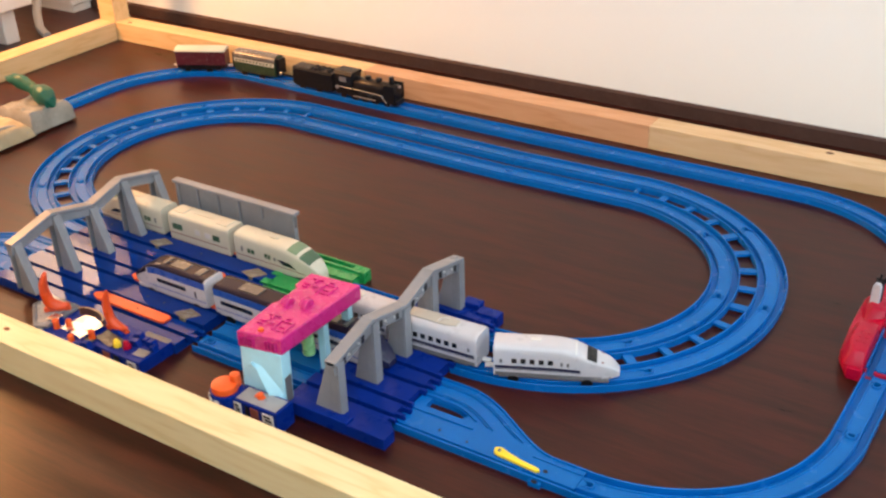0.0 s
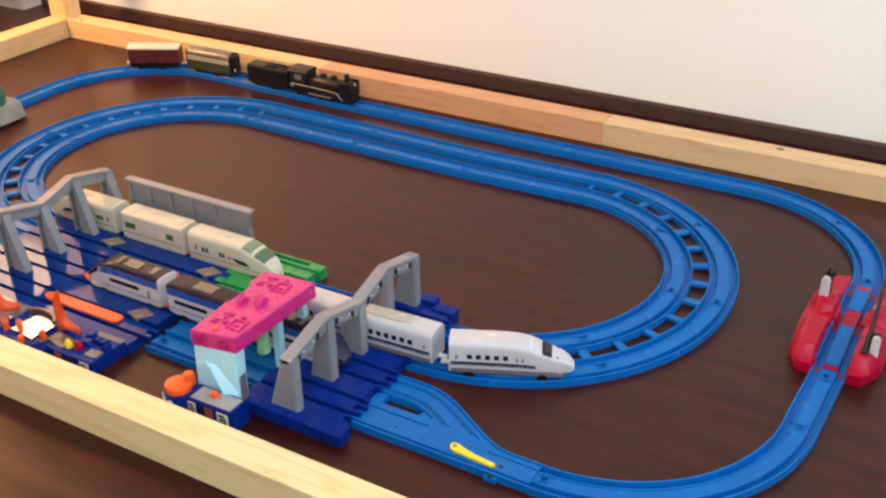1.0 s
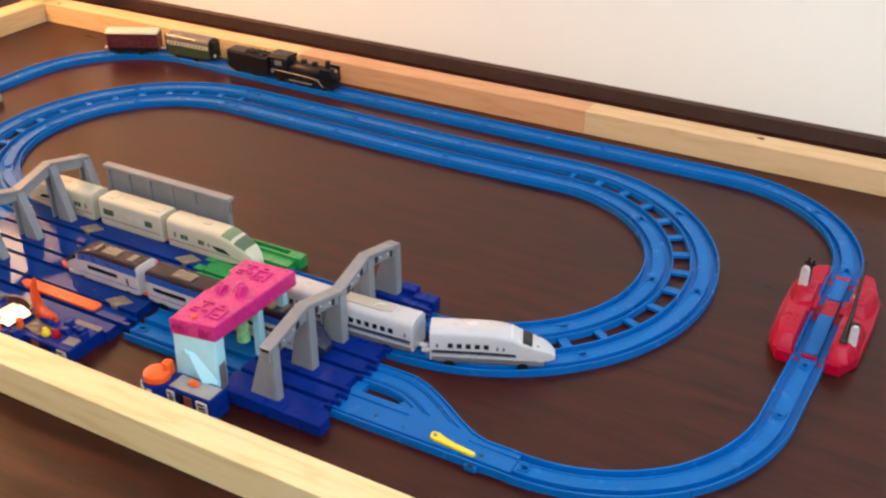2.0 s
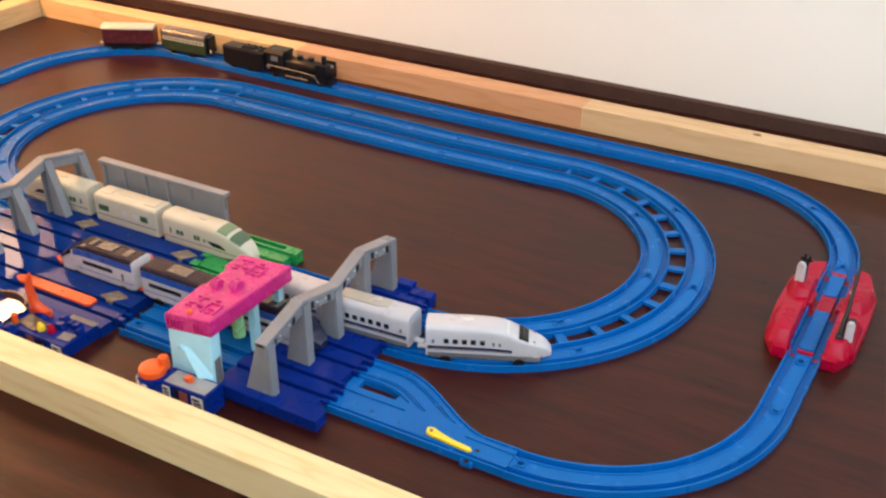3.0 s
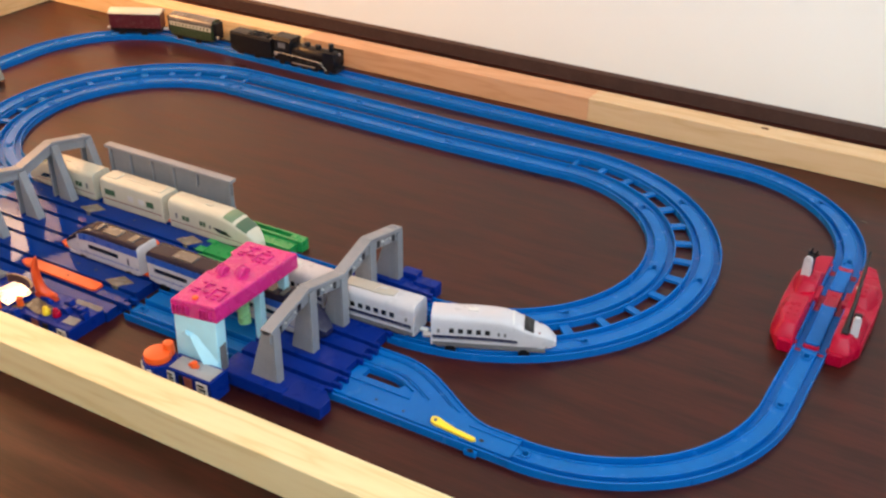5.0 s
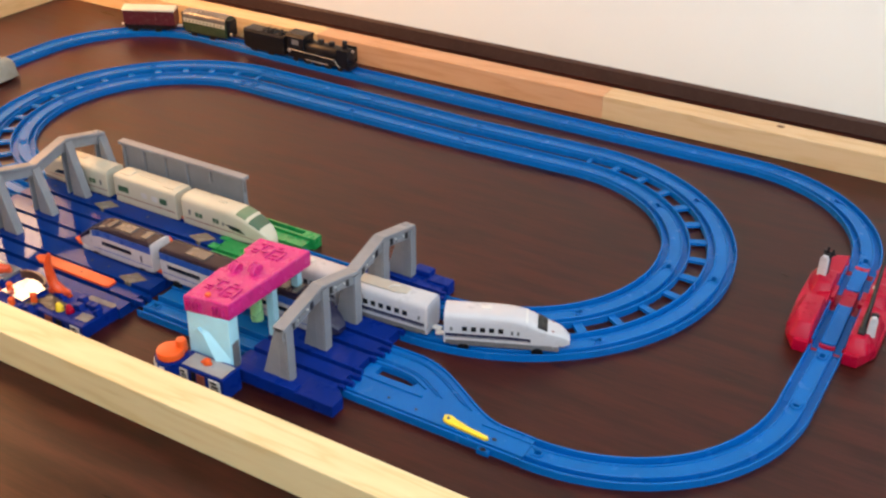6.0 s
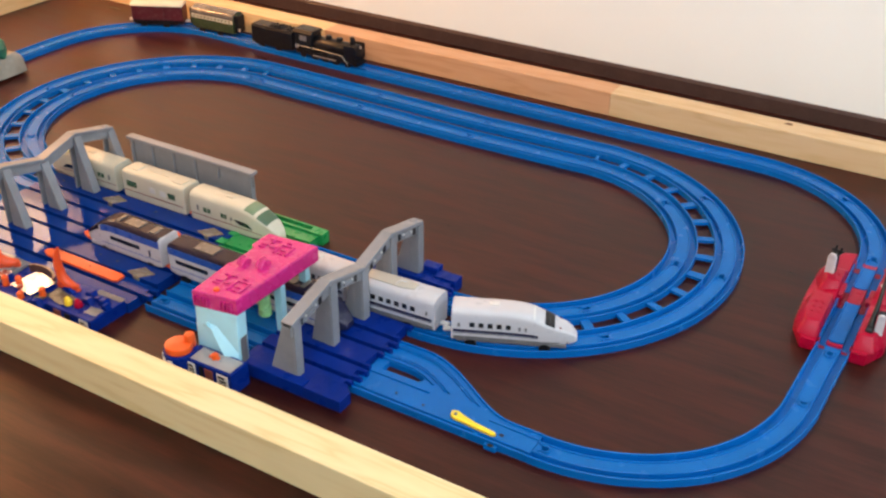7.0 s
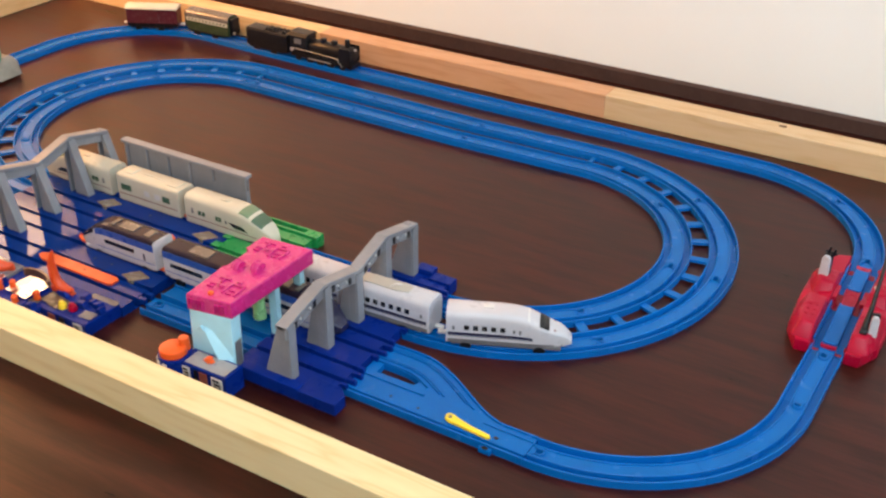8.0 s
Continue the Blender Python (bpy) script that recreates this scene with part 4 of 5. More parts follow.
def both(u0, u1):
    return ((u0, u1), (1 - u1, 1 - u0))


def smooth_rows(rows, n=40):
    """Rounds a coarse list of sections into a flowing one."""
    xs = np.linspace(rows[0][0], rows[-1][0], n)
    cols = [np.interp(xs, [r[0] for r in rows], [r[k] for r in rows]) for k in range(1, 5)]
    for _ in range(2):
        for c in cols:
            c[1:-1] = (c[:-2] + 2 * c[1:-1] + c[2:]) / 4
    return [(float(xs[i]), *(float(c[i]) for c in cols)) for i in range(n)]


def running_gear(ob, length, material=None):
    bm = bmesh.new()
    box(bm, -length / 2 + 0.006, length / 2 - 0.012, -0.0148, 0.0148, 0.0096, 0.0145, 0.0008)
    part("underframe", bm, material or M_UNDER, ob)
    for x in (-length / 2 + 0.022, length / 2 - 0.036):
        for y in (-0.0125, 0.0125):
            bm = bmesh.new()
            cyl(bm, 0.0066, 0.0066, 0.0034, pose(x, y * 1.06, 0.0062, 90, 0, 0), 20, 0.0005)
            part("wheel", bm, M_BLACK, ob)


def coupler(ob, x, way):
    bm = bmesh.new()
    box(bm, min(x, x + way * 0.011), max(x, x + way * 0.011), -0.0035, 0.0035, 0.0135, 0.0165, 0.0008)
    part("coupler", bm, M_PALE, ob)


def lead_rows(half, wide, foot, top, nose_from, tip_z, tip_w):
    """Sections of a long-nosed car: flat roof, then a slope to a low tip at +x."""
    s = top - 0.013
    n = half - nose_from
    rows = [(-half, wide, foot, s, top), (nose_from - 0.012, wide, foot, s, top)]
    for q, w, h in ((0.0, 1.0, 0.995), (0.17, 0.995, 0.965), (0.36, 0.98, 0.86), (0.52, 0.95, 0.665), (0.63, 0.91, 0.535), (0.70, 0.875, 0.45), (0.82, 0.79, 0.36), (0.92, 0.64, 0.235), (1.0, tip_w, 0.0)):
        t = tip_z + (top - tip_z) * h
        sh = foot + 0.006 + (s - foot - 0.006) * max(0.12, h) ** 0.85
        rows.append((nose_from + n * q, wide * w, foot + 0.002 * q ** 3, min(sh, t - 0.003), t))
    return smooth_rows(rows)


def bullet_end(name_m, label):
    """White bullet-train nose car, nose at +x."""
    ob = thing("bullet_train_car", label, "toy train", name_m, "white bullet train")
    L, W = 0.142, 0.0168
    sh = Shell(lead_rows(L / 2, W, 0.0125, 0.0535, -0.006, 0.0205, 0.38), 0.62)
    part("body", sh.body(), M_WHITE, ob, smooth=True)
    for u in both(0.118, 0.156):
        part("stripe", sh.patch(-L / 2 + 0.002, L / 2 - 0.044, *u, 0.0003, nx=10, nu=2), M_STRIPE, ob, "navy stripe")
    for u in both(0.100, 0.107):
        part("stripe", sh.patch(-L / 2 + 0.002, L / 2 - 0.044, *u, 0.0003, nx=10, nu=2), M_STRIPE, ob)
    for k in range(5):
        for u in both(0.195, 0.262):
            x = -0.0505 + k * 0.0102
            part("window", sh.patch(x, x + 0.0058, *u, 0.0003, nx=2, nu=2), M_GLASSY, ob, "small dark window")
    for x, w in ((-0.064, 0.003), (0.0045, 0.0026), (0.0115, 0.0026)):
        for u in both(0.19, 0.245):
            part("door_window", sh.patch(x, x + w, *u, 0.0003, nx=2, nu=2), M_UNDER, ob)
    shield = part("windshield", sh.patch(0.0338, 0.0448, 0.375, 0.625, 0.0005, nx=8, nu=16), M_BLACK, ob, "black wraparound windshield")
    part("glare_bar", sh.patch(0.0388, 0.0394, 0.375, 0.625, 0.0007, nx=2, nu=16), M_GLASSY, shield)
    for u in both(0.405, 0.435):
        part("headlight", sh.patch(0.0500, 0.0525, *u, 0.0004, nx=2, nu=2), M_RUST, ob)
    part("brow", sh.patch(0.0205, 0.0225, 0.38, 0.62, 0.0004, nx=2, nu=12), M_PALE, ob)
    bm = bmesh.new()
    box(bm, -0.03, -0.018, -0.004, 0.004, 0.0528, 0.0545, 0.0006)
    part("roof_unit", bm, M_PALE, ob)
    for u in both(0.0, 0.055):
        part("skirt", sh.patch(-L / 2 + 0.002, L / 2 - 0.01, *u, 0.0002, nx=10, nu=2), M_UNDER, ob, "grey lower skirt")
    running_gear(ob, L)
    coupler(ob, -L / 2, -1)
    return ob


def plain_rows(half, wide, foot, top, sh=0.012):
    rows = [(-half, wide * 0.965, foot, top - sh - 0.0006, top - 0.0008), (-half + 0.0012, wide, foot, top - sh, top), (half - 0.0012, wide, foot, top - sh, top), (half, wide * 0.965, foot, top - sh - 0.0006, top - 0.0008)]
    return rows


def bullet_middle(m, label):
    ob = thing("bullet_train_car", label, "toy train", m, "white bullet train")
    L, W = 0.114, 0.0168
    sh = Shell(plain_rows(L / 2, W, 0.0125, 0.0535), 0.62)
    part("body", sh.body(), M_WHITE, ob, smooth=True)
    for u in both(0.118, 0.156):
        part("stripe", sh.patch(-L / 2 + 0.003, L / 2 - 0.003, *u, 0.0003, nx=4, nu=2), M_STRIPE, ob, "navy stripe")
    for u in both(0.100, 0.107):
        part("stripe", sh.patch(-L / 2 + 0.003, L / 2 - 0.003, *u, 0.0003, nx=4, nu=2), M_STRIPE, ob)
    for k in range(7):
        for u in both(0.195, 0.262):
            x = -0.0375 + k * 0.0105
            part("window", sh.patch(x, x + 0.0062, *u, 0.0003, nx=2, nu=2), M_GLASSY, ob, "small dark window")
    for x in (-0.049, 0.0455):
        for u in both(0.19, 0.245):
            part("door_window", sh.patch(x, x + 0.003, *u, 0.0003, nx=2, nu=2), M_UNDER, ob)
    bm = bmesh.new()
    prism(bm, [(-0.05, -0.0085), (0.012, -0.0095), (0.026, -0.006), (0.026, 0.006), (0.012, 0.0095), (-0.05, 0.0085)], 0.0528, 0.0546, "z", 0.0008)
    part("roof_unit", bm, M_PANEL, ob, "beige roof panel")
    bm = bmesh.new()
    tube(bm, [(0.0, -0.006, 0.0535), (0.006, -0.002, 0.0575), (0.012, 0.004, 0.0542)], 0.0008, 6)
    part("pantograph", bm, M_PALE, ob)
    for u in both(0.0, 0.055):
        part("skirt", sh.patch(-L / 2 + 0.002, L / 2 - 0.002, *u, 0.0002, nx=4, nu=2), M_UNDER, ob, "grey lower skirt")
    running_gear(ob, L)
    coupler(ob, L / 2, 1)
    return ob


def express_end(m, label):
    """Ivory express nose car with a green windscreen, nose at +x."""
    ob = thing("express_train_car", label, "toy train", m, "ivory express train")
    L, W = 0.143, 0.0168
    half, foot, top, nf = L / 2, 0.0125, 0.0535, 0.016
    s = top - 0.012
    rows = [(-half, W, foot, s, top), (nf - 0.012, W, foot, s, top)]
    for q, w, h in ((0.0, 1.0, 0.99), (0.2, 0.985, 0.93), (0.4, 0.95, 0.81), (0.6, 0.89, 0.645), (0.78, 0.79, 0.455), (0.9, 0.66, 0.285), (0.97, 0.52, 0.14), (1.0, 0.4, 0.0)):
        t = 0.0205 + (top - 0.0205) * h
        rows.append((nf + (half - nf) * q, W * w, foot, min(foot + 0.006 + (s - foot - 0.006) * max(0.1, h) ** 0.9, t - 0.003), t))
    sh = Shell(smooth_rows(rows), 0.58)
    part("body", sh.body(), M_CREAM, ob, smooth=True)
    for u in both(0.095, 0.106):
        part("stripe", sh.patch(-half + 0.002, half - 0.022, *u, 0.0003, nx=10, nu=2), M_RUST, ob, "thin maroon line")
    for x, w in ((-0.0485, 0.0125), (-0.018, 0.010)):
        for u in both(0.165, 0.235):
            pane = part("window", sh.patch(x, x + w, *u, 0.0003, nx=3, nu=2), M_PANE, ob, "green tinted window")
            part("divider", sh.patch(x + w * 0.5, x + w * 0.56, u[0], u[1], 0.0005, nx=1, nu=2), M_CREAM, pane)
    for u in both(0.165, 0.245):
        part("door_window", sh.patch(-0.060, -0.0565, *u, 0.0003, nx=2, nu=2), M_UNDER, ob)
    for u in both(0.165, 0.215):
        part("door_window", sh.patch(-0.002, 0.0015, *u, 0.0003, nx=2, nu=2), M_UNDER, ob)
    for y0, y1, lean in ((0.14, 0.205, -0.010), (0.795, 0.86, 0.010)):
        part("side_window", sh.patch(0.014 - (lean > 0) * 0.008, 0.036 - (lean > 0) * 0.008, y0, y1, 0.0003, lean, nx=8, nu=3), M_GLASSY, ob, "dark slanted cab window")
    part("windshield", sh.patch(0.0215, 0.0365, 0.385, 0.615, 0.0004, nx=6, nu=12), M_SCREEN, ob, "pale green windscreen")
    part("windshield", sh.patch(0.0415, 0.0570, 0.365, 0.635, 0.0004, nx=6, nu=12), M_PANE, ob, "dark green lower windscreen")
    bm = bmesh.new()
    box(bm, -0.018, -0.006, -0.003, 0.003, 0.0528, 0.0548, 0.0006)
    part("roof_unit", bm, M_CREAM, ob)
    running_gear(ob, L)
    coupler(ob, -half, -1)
    return ob


def express_middle(m, label):
    ob = thing("express_train_car", label, "toy train", m, "ivory express train")
    L, W = 0.114, 0.0168
    sh = Shell(plain_rows(L / 2, W, 0.0125, 0.0535, 0.008), 0.45)
    part("body", sh.body(), M_CREAM, ob, smooth=True)
    for u in both(0.095, 0.106):
        part("stripe", sh.patch(-L / 2 + 0.003, L / 2 - 0.003, *u, 0.0003, nx=4, nu=2), M_RUST, ob, "thin maroon line")
    for x, w in ((-0.049, 0.019), (0.028, 0.013)):
        for u in both(0.16, 0.24):
            part("window", sh.patch(x, x + w, *u, 0.0003, nx=2, nu=2), M_PANE, ob, "green tinted window")
    for x, w in ((-0.006, 0.010), (0.013, 0.011)):
        for u in both(0.16, 0.235):
            part("door_window", sh.patch(x, x + w, *u, 0.0003, nx=2, nu=2), M_PALE, ob)
    for x0, x1 in ((-0.05, -0.032), (0.03, 0.05)):
        bm = bmesh.new()
        box(bm, x0, x1, -0.0095, 0.0095, 0.0526, 0.0548, 0.0007)
        part("roof_unit", bm, M_CREAM, ob)
    bm = bmesh.new()
    box(bm, -0.02, 0.018, -0.001, 0.001, 0.0528, 0.0542, 0.0004)
    part("roof_rib", bm, M_CREAM, ob)
    running_gear(ob, L)
    coupler(ob, L / 2, 1)
    return ob


def railcar_end(m, label, dark=False):
    """White railcar with a smoked roof and a blue edge, nose at +x."""
    ob = thing("railcar", label, "toy train", m, "blue and white railcar")
    L, W = 0.138, 0.0168
    half, foot, top = L / 2, 0.0125, 0.0515
    s = top - 0.010
    rows = [(-half, W, foot, s, top), (0.012, W, foot, s, top), (0.026, W * 0.99, foot, s - 0.001, top - 0.001), (0.04, W * 0.96, foot, 0.036, 0.0435), (0.053, W * 0.86, foot, 0.0275, 0.0335), (half - 0.005, W * 0.66, foot, 0.0205, 0.0255), (half, W * 0.42, foot + 0.001, 0.0175, 0.0205)]
    rows = smooth_rows(rows)
    # navy nose: the gate's shade and the dark windscreen put into its colour
    if dark:
        tip = Shell([r for r in rows if r[0] > 0.036], 0.36)
        part("nose_cover", tip.body(14), M_STRIPE, ob, "nose coloured navy for its shade and dark windscreen", True)
        rows = [r for r in rows if r[0] < 0.041]
    sh = Shell(rows, 0.36)
    part("body", sh.body(), M_WHITE, ob, smooth=True)
    part("roof", sh.patch(-half + 0.002, 0.036, 0.345, 0.655, 0.0006, nx=14, nu=14), M_SMOKE, ob, "glossy smoked brown roof")
    for u in both(0.272, 0.340):
        part("stripe", sh.patch(-half + 0.001, 0.033, *u, 0.0004, nx=12, nu=3), M_BLUELINE, ob, "cobalt blue roof edge")
    if not dark:
        part("windshield", sh.patch(0.0365, half - 0.004, 0.30, 0.70, 0.0006, nx=8, nu=14), M_SMOKE, ob, "dark smoked windscreen running down the nose")
    for u in both(0.155, 0.215):
        part("window", sh.patch(-0.034, 0.017, *u, 0.0003, nx=4, nu=2), M_GLASSY, ob, "long black window")
    for u in both(0.07, 0.08):
        part("stripe", sh.patch(-half + 0.002, 0.035, *u, 0.0003, nx=8, nu=2), M_BLUELINE, ob)
    for u in both(0.10, 0.2):
        part("door_window", sh.patch(-0.052, -0.049, *u, 0.0003, nx=2, nu=2), M_STRIPE, ob)
    for x0, x1 in ((-0.055, -0.045), (-0.028, -0.002), (0.006, 0.012)):
        bm = bmesh.new()
        box(bm, x0, x1, -0.0085, 0.0085, 0.051, 0.0536, 0.0008)
        part("roof_unit", bm, M_ROOF, ob, "grey roof unit")
    running_gear(ob, L, M_WHITE)
    coupler(ob, -half, -1)
    return ob


def railcar_middle(m, label):
    ob = thing("railcar", label, "toy train", m, "blue and white railcar")
    L, W = 0.112, 0.0168
    sh = Shell(plain_rows(L / 2, W, 0.0125, 0.0515, 0.010), 0.36)
    part("body", sh.body(), M_WHITE, ob, smooth=True)
    part("roof", sh.patch(-L / 2 + 0.001, L / 2 - 0.001, 0.345, 0.655, 0.0006, nx=4, nu=14), M_SMOKE, ob, "glossy smoked brown roof")
    for u in both(0.272, 0.340):
        part("stripe", sh.patch(-L / 2 + 0.001, L / 2 - 0.001, *u, 0.0004, nx=4, nu=3), M_BLUELINE, ob, "cobalt blue roof edge")
    for u in both(0.155, 0.215):
        part("window", sh.patch(-0.044, 0.008, *u, 0.0003, nx=4, nu=2), M_GLASSY, ob, "long black window")
    for u in both(0.07, 0.08):
        part("stripe", sh.patch(-L / 2 + 0.002, L / 2 - 0.002, *u, 0.0003, nx=4, nu=2), M_BLUELINE, ob)
    for x0, x1 in ((-0.02, 0.012),):
        bm = bmesh.new()
        box(bm, x0, x1, -0.009, 0.009, 0.051, 0.0538, 0.0009)
        part("roof_unit", bm, M_ROOF, ob, "grey roof unit")
    running_gear(ob, L, M_WHITE)
    coupler(ob, L / 2, 1)
    return ob


# the bullet train leaves the deck and enters the bend
bullet_end(pose(0.1145, -0.2465, -0.0025, 0, 0, 24.0), "white toy bullet train nose car with navy stripe")
bullet_middle(pose(-0.0255, -0.2745, -0.0025, 0, 0, 3), "white toy bullet train middle car with navy stripe")
bullet_end(pose(-0.162, -0.276, -0.0025, 0, 0, 180), "white toy bullet train tail car with navy stripe")
# the ivory express stands along the back track of the station
express_end(pose(-0.3145, -0.216, -0.0025), "ivory toy express nose car with green windscreen")
express_middle(pose(-0.4545, -0.216, -0.0025), "ivory toy express middle car with green windows")
express_end(pose(-0.598, -0.215, -0.0025, 0, 0, 180), "ivory toy express tail car with green windscreen")
# the railcar waits on the third track
railcar_end(pose(-0.3945, -0.336, 0.0006, 0, 0, 180), "white toy railcar nose unit with smoked roof")
railcar_middle(pose(-0.256, -0.336, 0), "white toy railcar middle unit with smoked roof")
railcar_end(pose(-0.120, -0.336, 0), "white toy railcar end unit with smoked roof", True)


def locomotive(m):
    ob = thing("steam_locomotive", "black toy steam locomotive with silver side rods", "toy train", m, "steam train")
    bm = bmesh.new()
    box(bm, -0.06, 0.06, -0.0145, 0.0145, 0.0125, 0.0195, 0.0008)
    part("running_board", bm, M_BLACK, ob)
    bm = bmesh.new()
    cyl(bm, 0.0125, 0.0125, 0.088, pose(0.018, 0, 0.0325, 0, 90, 0), 28, 0.0012)
    part("boiler", bm, M_BLACK, ob, smooth=True)
    bm = bmesh.new()
    prism(bm, [(-0.06, 0.019), (-0.026, 0.019), (-0.026, 0.0495), (-0.06, 0.0495)], -0.0155, 0.0155, "y", 0.0012)
    cab = part("cab", bm, M_BLACK, ob)
    bm = bmesh.new()
    prism(bm, [(-0.0175, 0.0495), (0.0175, 0.0495), (0.0125, 0.0545), (-0.0125, 0.0545)], -0.0625, -0.0235, "x", 0.0008)
    part("cab_roof", bm, M_BLACK, cab)
    for y in (-0.0157, 0.0157):
        bm = bmesh.new()
        box(bm, -0.05, -0.036, y - 0.0004, y + 0.0004, 0.036, 0.045)
        part("window", bm, M_UNDER, cab)
    for x, r, h in ((0.048, 0.0048, 0.014), (0.022, 0.0058, 0.007), (0.0, 0.0058, 0.007)):
        bm = bmesh.new()
        cyl(bm, r, r * 0.92, h, pose(x, 0, 0.043 + h / 2), 18, 0.001)
        part("chimney" if h > 0.01 else "dome", bm, M_BLACK, ob, smooth=True)
    for y in (-0.0145, 0.0145):
        bm = bmesh.new()
        box(bm, 0.04, 0.062, y - 0.001, y + 0.001, 0.019, 0.045, 0.0006)
        part("smoke_deflector", bm, M_BLACK, ob)
        for x, r in ((-0.02, 0.0085), (0.001, 0.0085), (0.022, 0.0085), (0.046, 0.005), (-0.045, 0.005)):
            bm = bmesh.new()
            cyl(bm, r, r, 0.003, pose(x, y * 0.93, 0.0055 + r, 90, 0, 0), 20, 0.0004)
            part("wheel", bm, M_BLACK, ob)
        s = math.copysign(1, y)
        bm = bmesh.new()
        tube(bm, [(-0.054, y + s * 0.0018, 0.0270), (0.0, y + s * 0.0018, 0.0265), (0.036, y + s * 0.0018, 0.0250), (0.047, y + s * 0.0018, 0.013)], 0.0006, 6)
        part("handrail", bm, M_ROD, ob, "thin silver handrail")
        bm = bmesh.new()
        box(bm, -0.022, 0.024, y + s * 0.0012, y + s * 0.0024, 0.0132, 0.0152)
        part("side_rod", bm, M_ROD, ob, "silver side rod")
        bm = bmesh.new()
        cyl(bm, 0.0035, 0.0035, 0.002, pose(-0.056, y + s * 0.0015, 0.0245, 90, 0, 0), 14)
        part("lamp_disc", bm, M_ROD, ob)
    bm = bmesh.new()
    cyl(bm, 0.0022, 0.0022, 0.003, pose(0.063, 0, 0.041, 0, 90, 0), 14)
    part("headlamp", bm, M_ROD, ob)
    bm = bmesh.new()
    box(bm, 0.056, 0.064, -0.013, 0.013, 0.010, 0.0175, 0.0008)
    part("buffer_beam", bm, M_BLACK, ob)
    return ob


def tender(m):
    ob = thing("tender", "black toy coal tender coupled behind the locomotive", "toy train", m, "steam train")
    bm = bmesh.new()
    prism(bm, [(-0.0155, 0.0125), (0.0155, 0.0125), (0.0155, 0.043), (0.0135, 0.0475), (-0.0135, 0.0475), (-0.0155, 0.043)], -0.05, 0.05, "x", 0.0012)
    part("tank", bm, M_BLACK, ob)
    bm = bmesh.new()
    r = random.Random(4)
    for i in range(46):
        ball(bm, 0.0035, pose(r.uniform(-0.006, 0.042), r.uniform(-0.010, 0.010), 0.0475 + r.uniform(0, 0.002), r.uniform(0, 90), 0, r.uniform(0, 90)) @ Matrix.Diagonal((1, 0.8, 0.7, 1)), 6)
    part("coal", bm, M_BLACK, ob, "heap of black coal")
    running_gear(ob, 0.1, M_BLACK)
    coupler(ob, 0.05, 1)
    coupler(ob, -0.05, -1)
    bm = bmesh.new()
    cyl(bm, 0.0032, 0.0032, 0.002, pose(-0.0505, -0.009, 0.022, 0, 90, 0), 14)
    part("lamp_disc", bm, M_ROD, ob)
    return ob


def coach(m):
    ob = thing("passenger_coach", "bottle-green toy coach with a warm grey rounded roof", "toy train", m, "steam train")
    L, W = 0.104, 0.016
    sh = Shell(plain_rows(L / 2, W, 0.0125, 0.0535, 0.013), 0.85)
    part("body", sh.body(), M_BOTTLE, ob, smooth=True)
    part("roof", sh.patch(-L / 2 - 0.0005, L / 2 + 0.0005, 0.295, 0.705, 0.0009, nx=4, nu=16), M_ROOF, ob, "shiny warm grey rounded roof", True)
    for u in both(0.205, 0.288):
        band = part("band", sh.patch(-L / 2 + 0.001, L / 2 - 0.001, *u, 0.0004, nx=4, nu=2), M_CREAM, ob, "cream window band")
        for k in range(11):
            x = -0.046 + k * 0.0087
            part("window", sh.patch(x, x + 0.0045, u[0] + 0.022, u[1] - 0.022, 0.0006, nx=2, nu=2), M_BOTTLE, band)
    for x in (-L / 2 - 0.004, L / 2 + 0.004):
        bm = bmesh.new()
        box(bm, x - 0.0045, x + 0.0045, -0.0115, 0.0115, 0.015, 0.048, 0.0015)
        part("gangway", bm, M_BLACK, ob, "black gangway bellows")
    running_gear(ob, L, M_BLACK)
    coupler(ob, -L / 2 - 0.006, -1)
    bm = bmesh.new()
    cyl(bm, 0.0032, 0.0032, 0.002, pose(L / 2 + 0.0092, -0.0085, 0.02, 0, 90, 0), 14)
    part("lamp_disc", bm, M_ROD, ob)
    return ob


def boxcar(m):
    ob = thing("baggage_van", "maroon toy baggage van with a cream roof", "toy train", m, "steam train")
    L, W = 0.104, 0.016
    bm = bmesh.new()
    box(bm, -L / 2, L / 2, -W, W, 0.0185, 0.0475, 0.0008)
    body = part("body", bm, M_MAROON, ob)
    for y in (-W - 0.0005, W + 0.0005):
        bm = bmesh.new()
        box(bm, -0.014, 0.014, y - 0.0007, y + 0.0007, 0.020, 0.046, 0.0004)
        part("door", bm, M_MAROON, body)
    bm = bmesh.new()
    pts = [(-0.0172, 0.0475), (0.0172, 0.0475)] + [(0.0172 * math.cos(a), 0.0482 + 0.0065 * math.sin(a)) for a in [math.pi * i / 12 for i in range(13)]]
    prism(bm, pts, -L / 2 - 0.001, L / 2 + 0.001, "x", 0.0004)
    part("roof", bm, M_CREAM, ob, "cream rounded roof", True)
    bm = bmesh.new()
    box(bm, -L / 2 + 0.001, L / 2 - 0.001, -W + 0.0012, W - 0.0012, 0.0125, 0.0186)
    part("solebar", bm, M_BLACK, ob, "black frame below the body")
    running_gear(ob, L, M_BLACK)
    coupler(ob, -L / 2, -1)
    coupler(ob, L / 2, 1)
    return ob


loco = locomotive(pose(0, 0, 0))
loco.matrix_basis = pose(-0.590, 0.3645, -0.0025, 0, 0, -1) @ Matrix.Diagonal((1.13, 1.06, 1.08, 1))
tender(pose(-0.716, 0.3675, -0.0015, 0, 0, -1.5))
coach(pose(-0.872, 0.3755, -0.0015, 0, 0, 2))
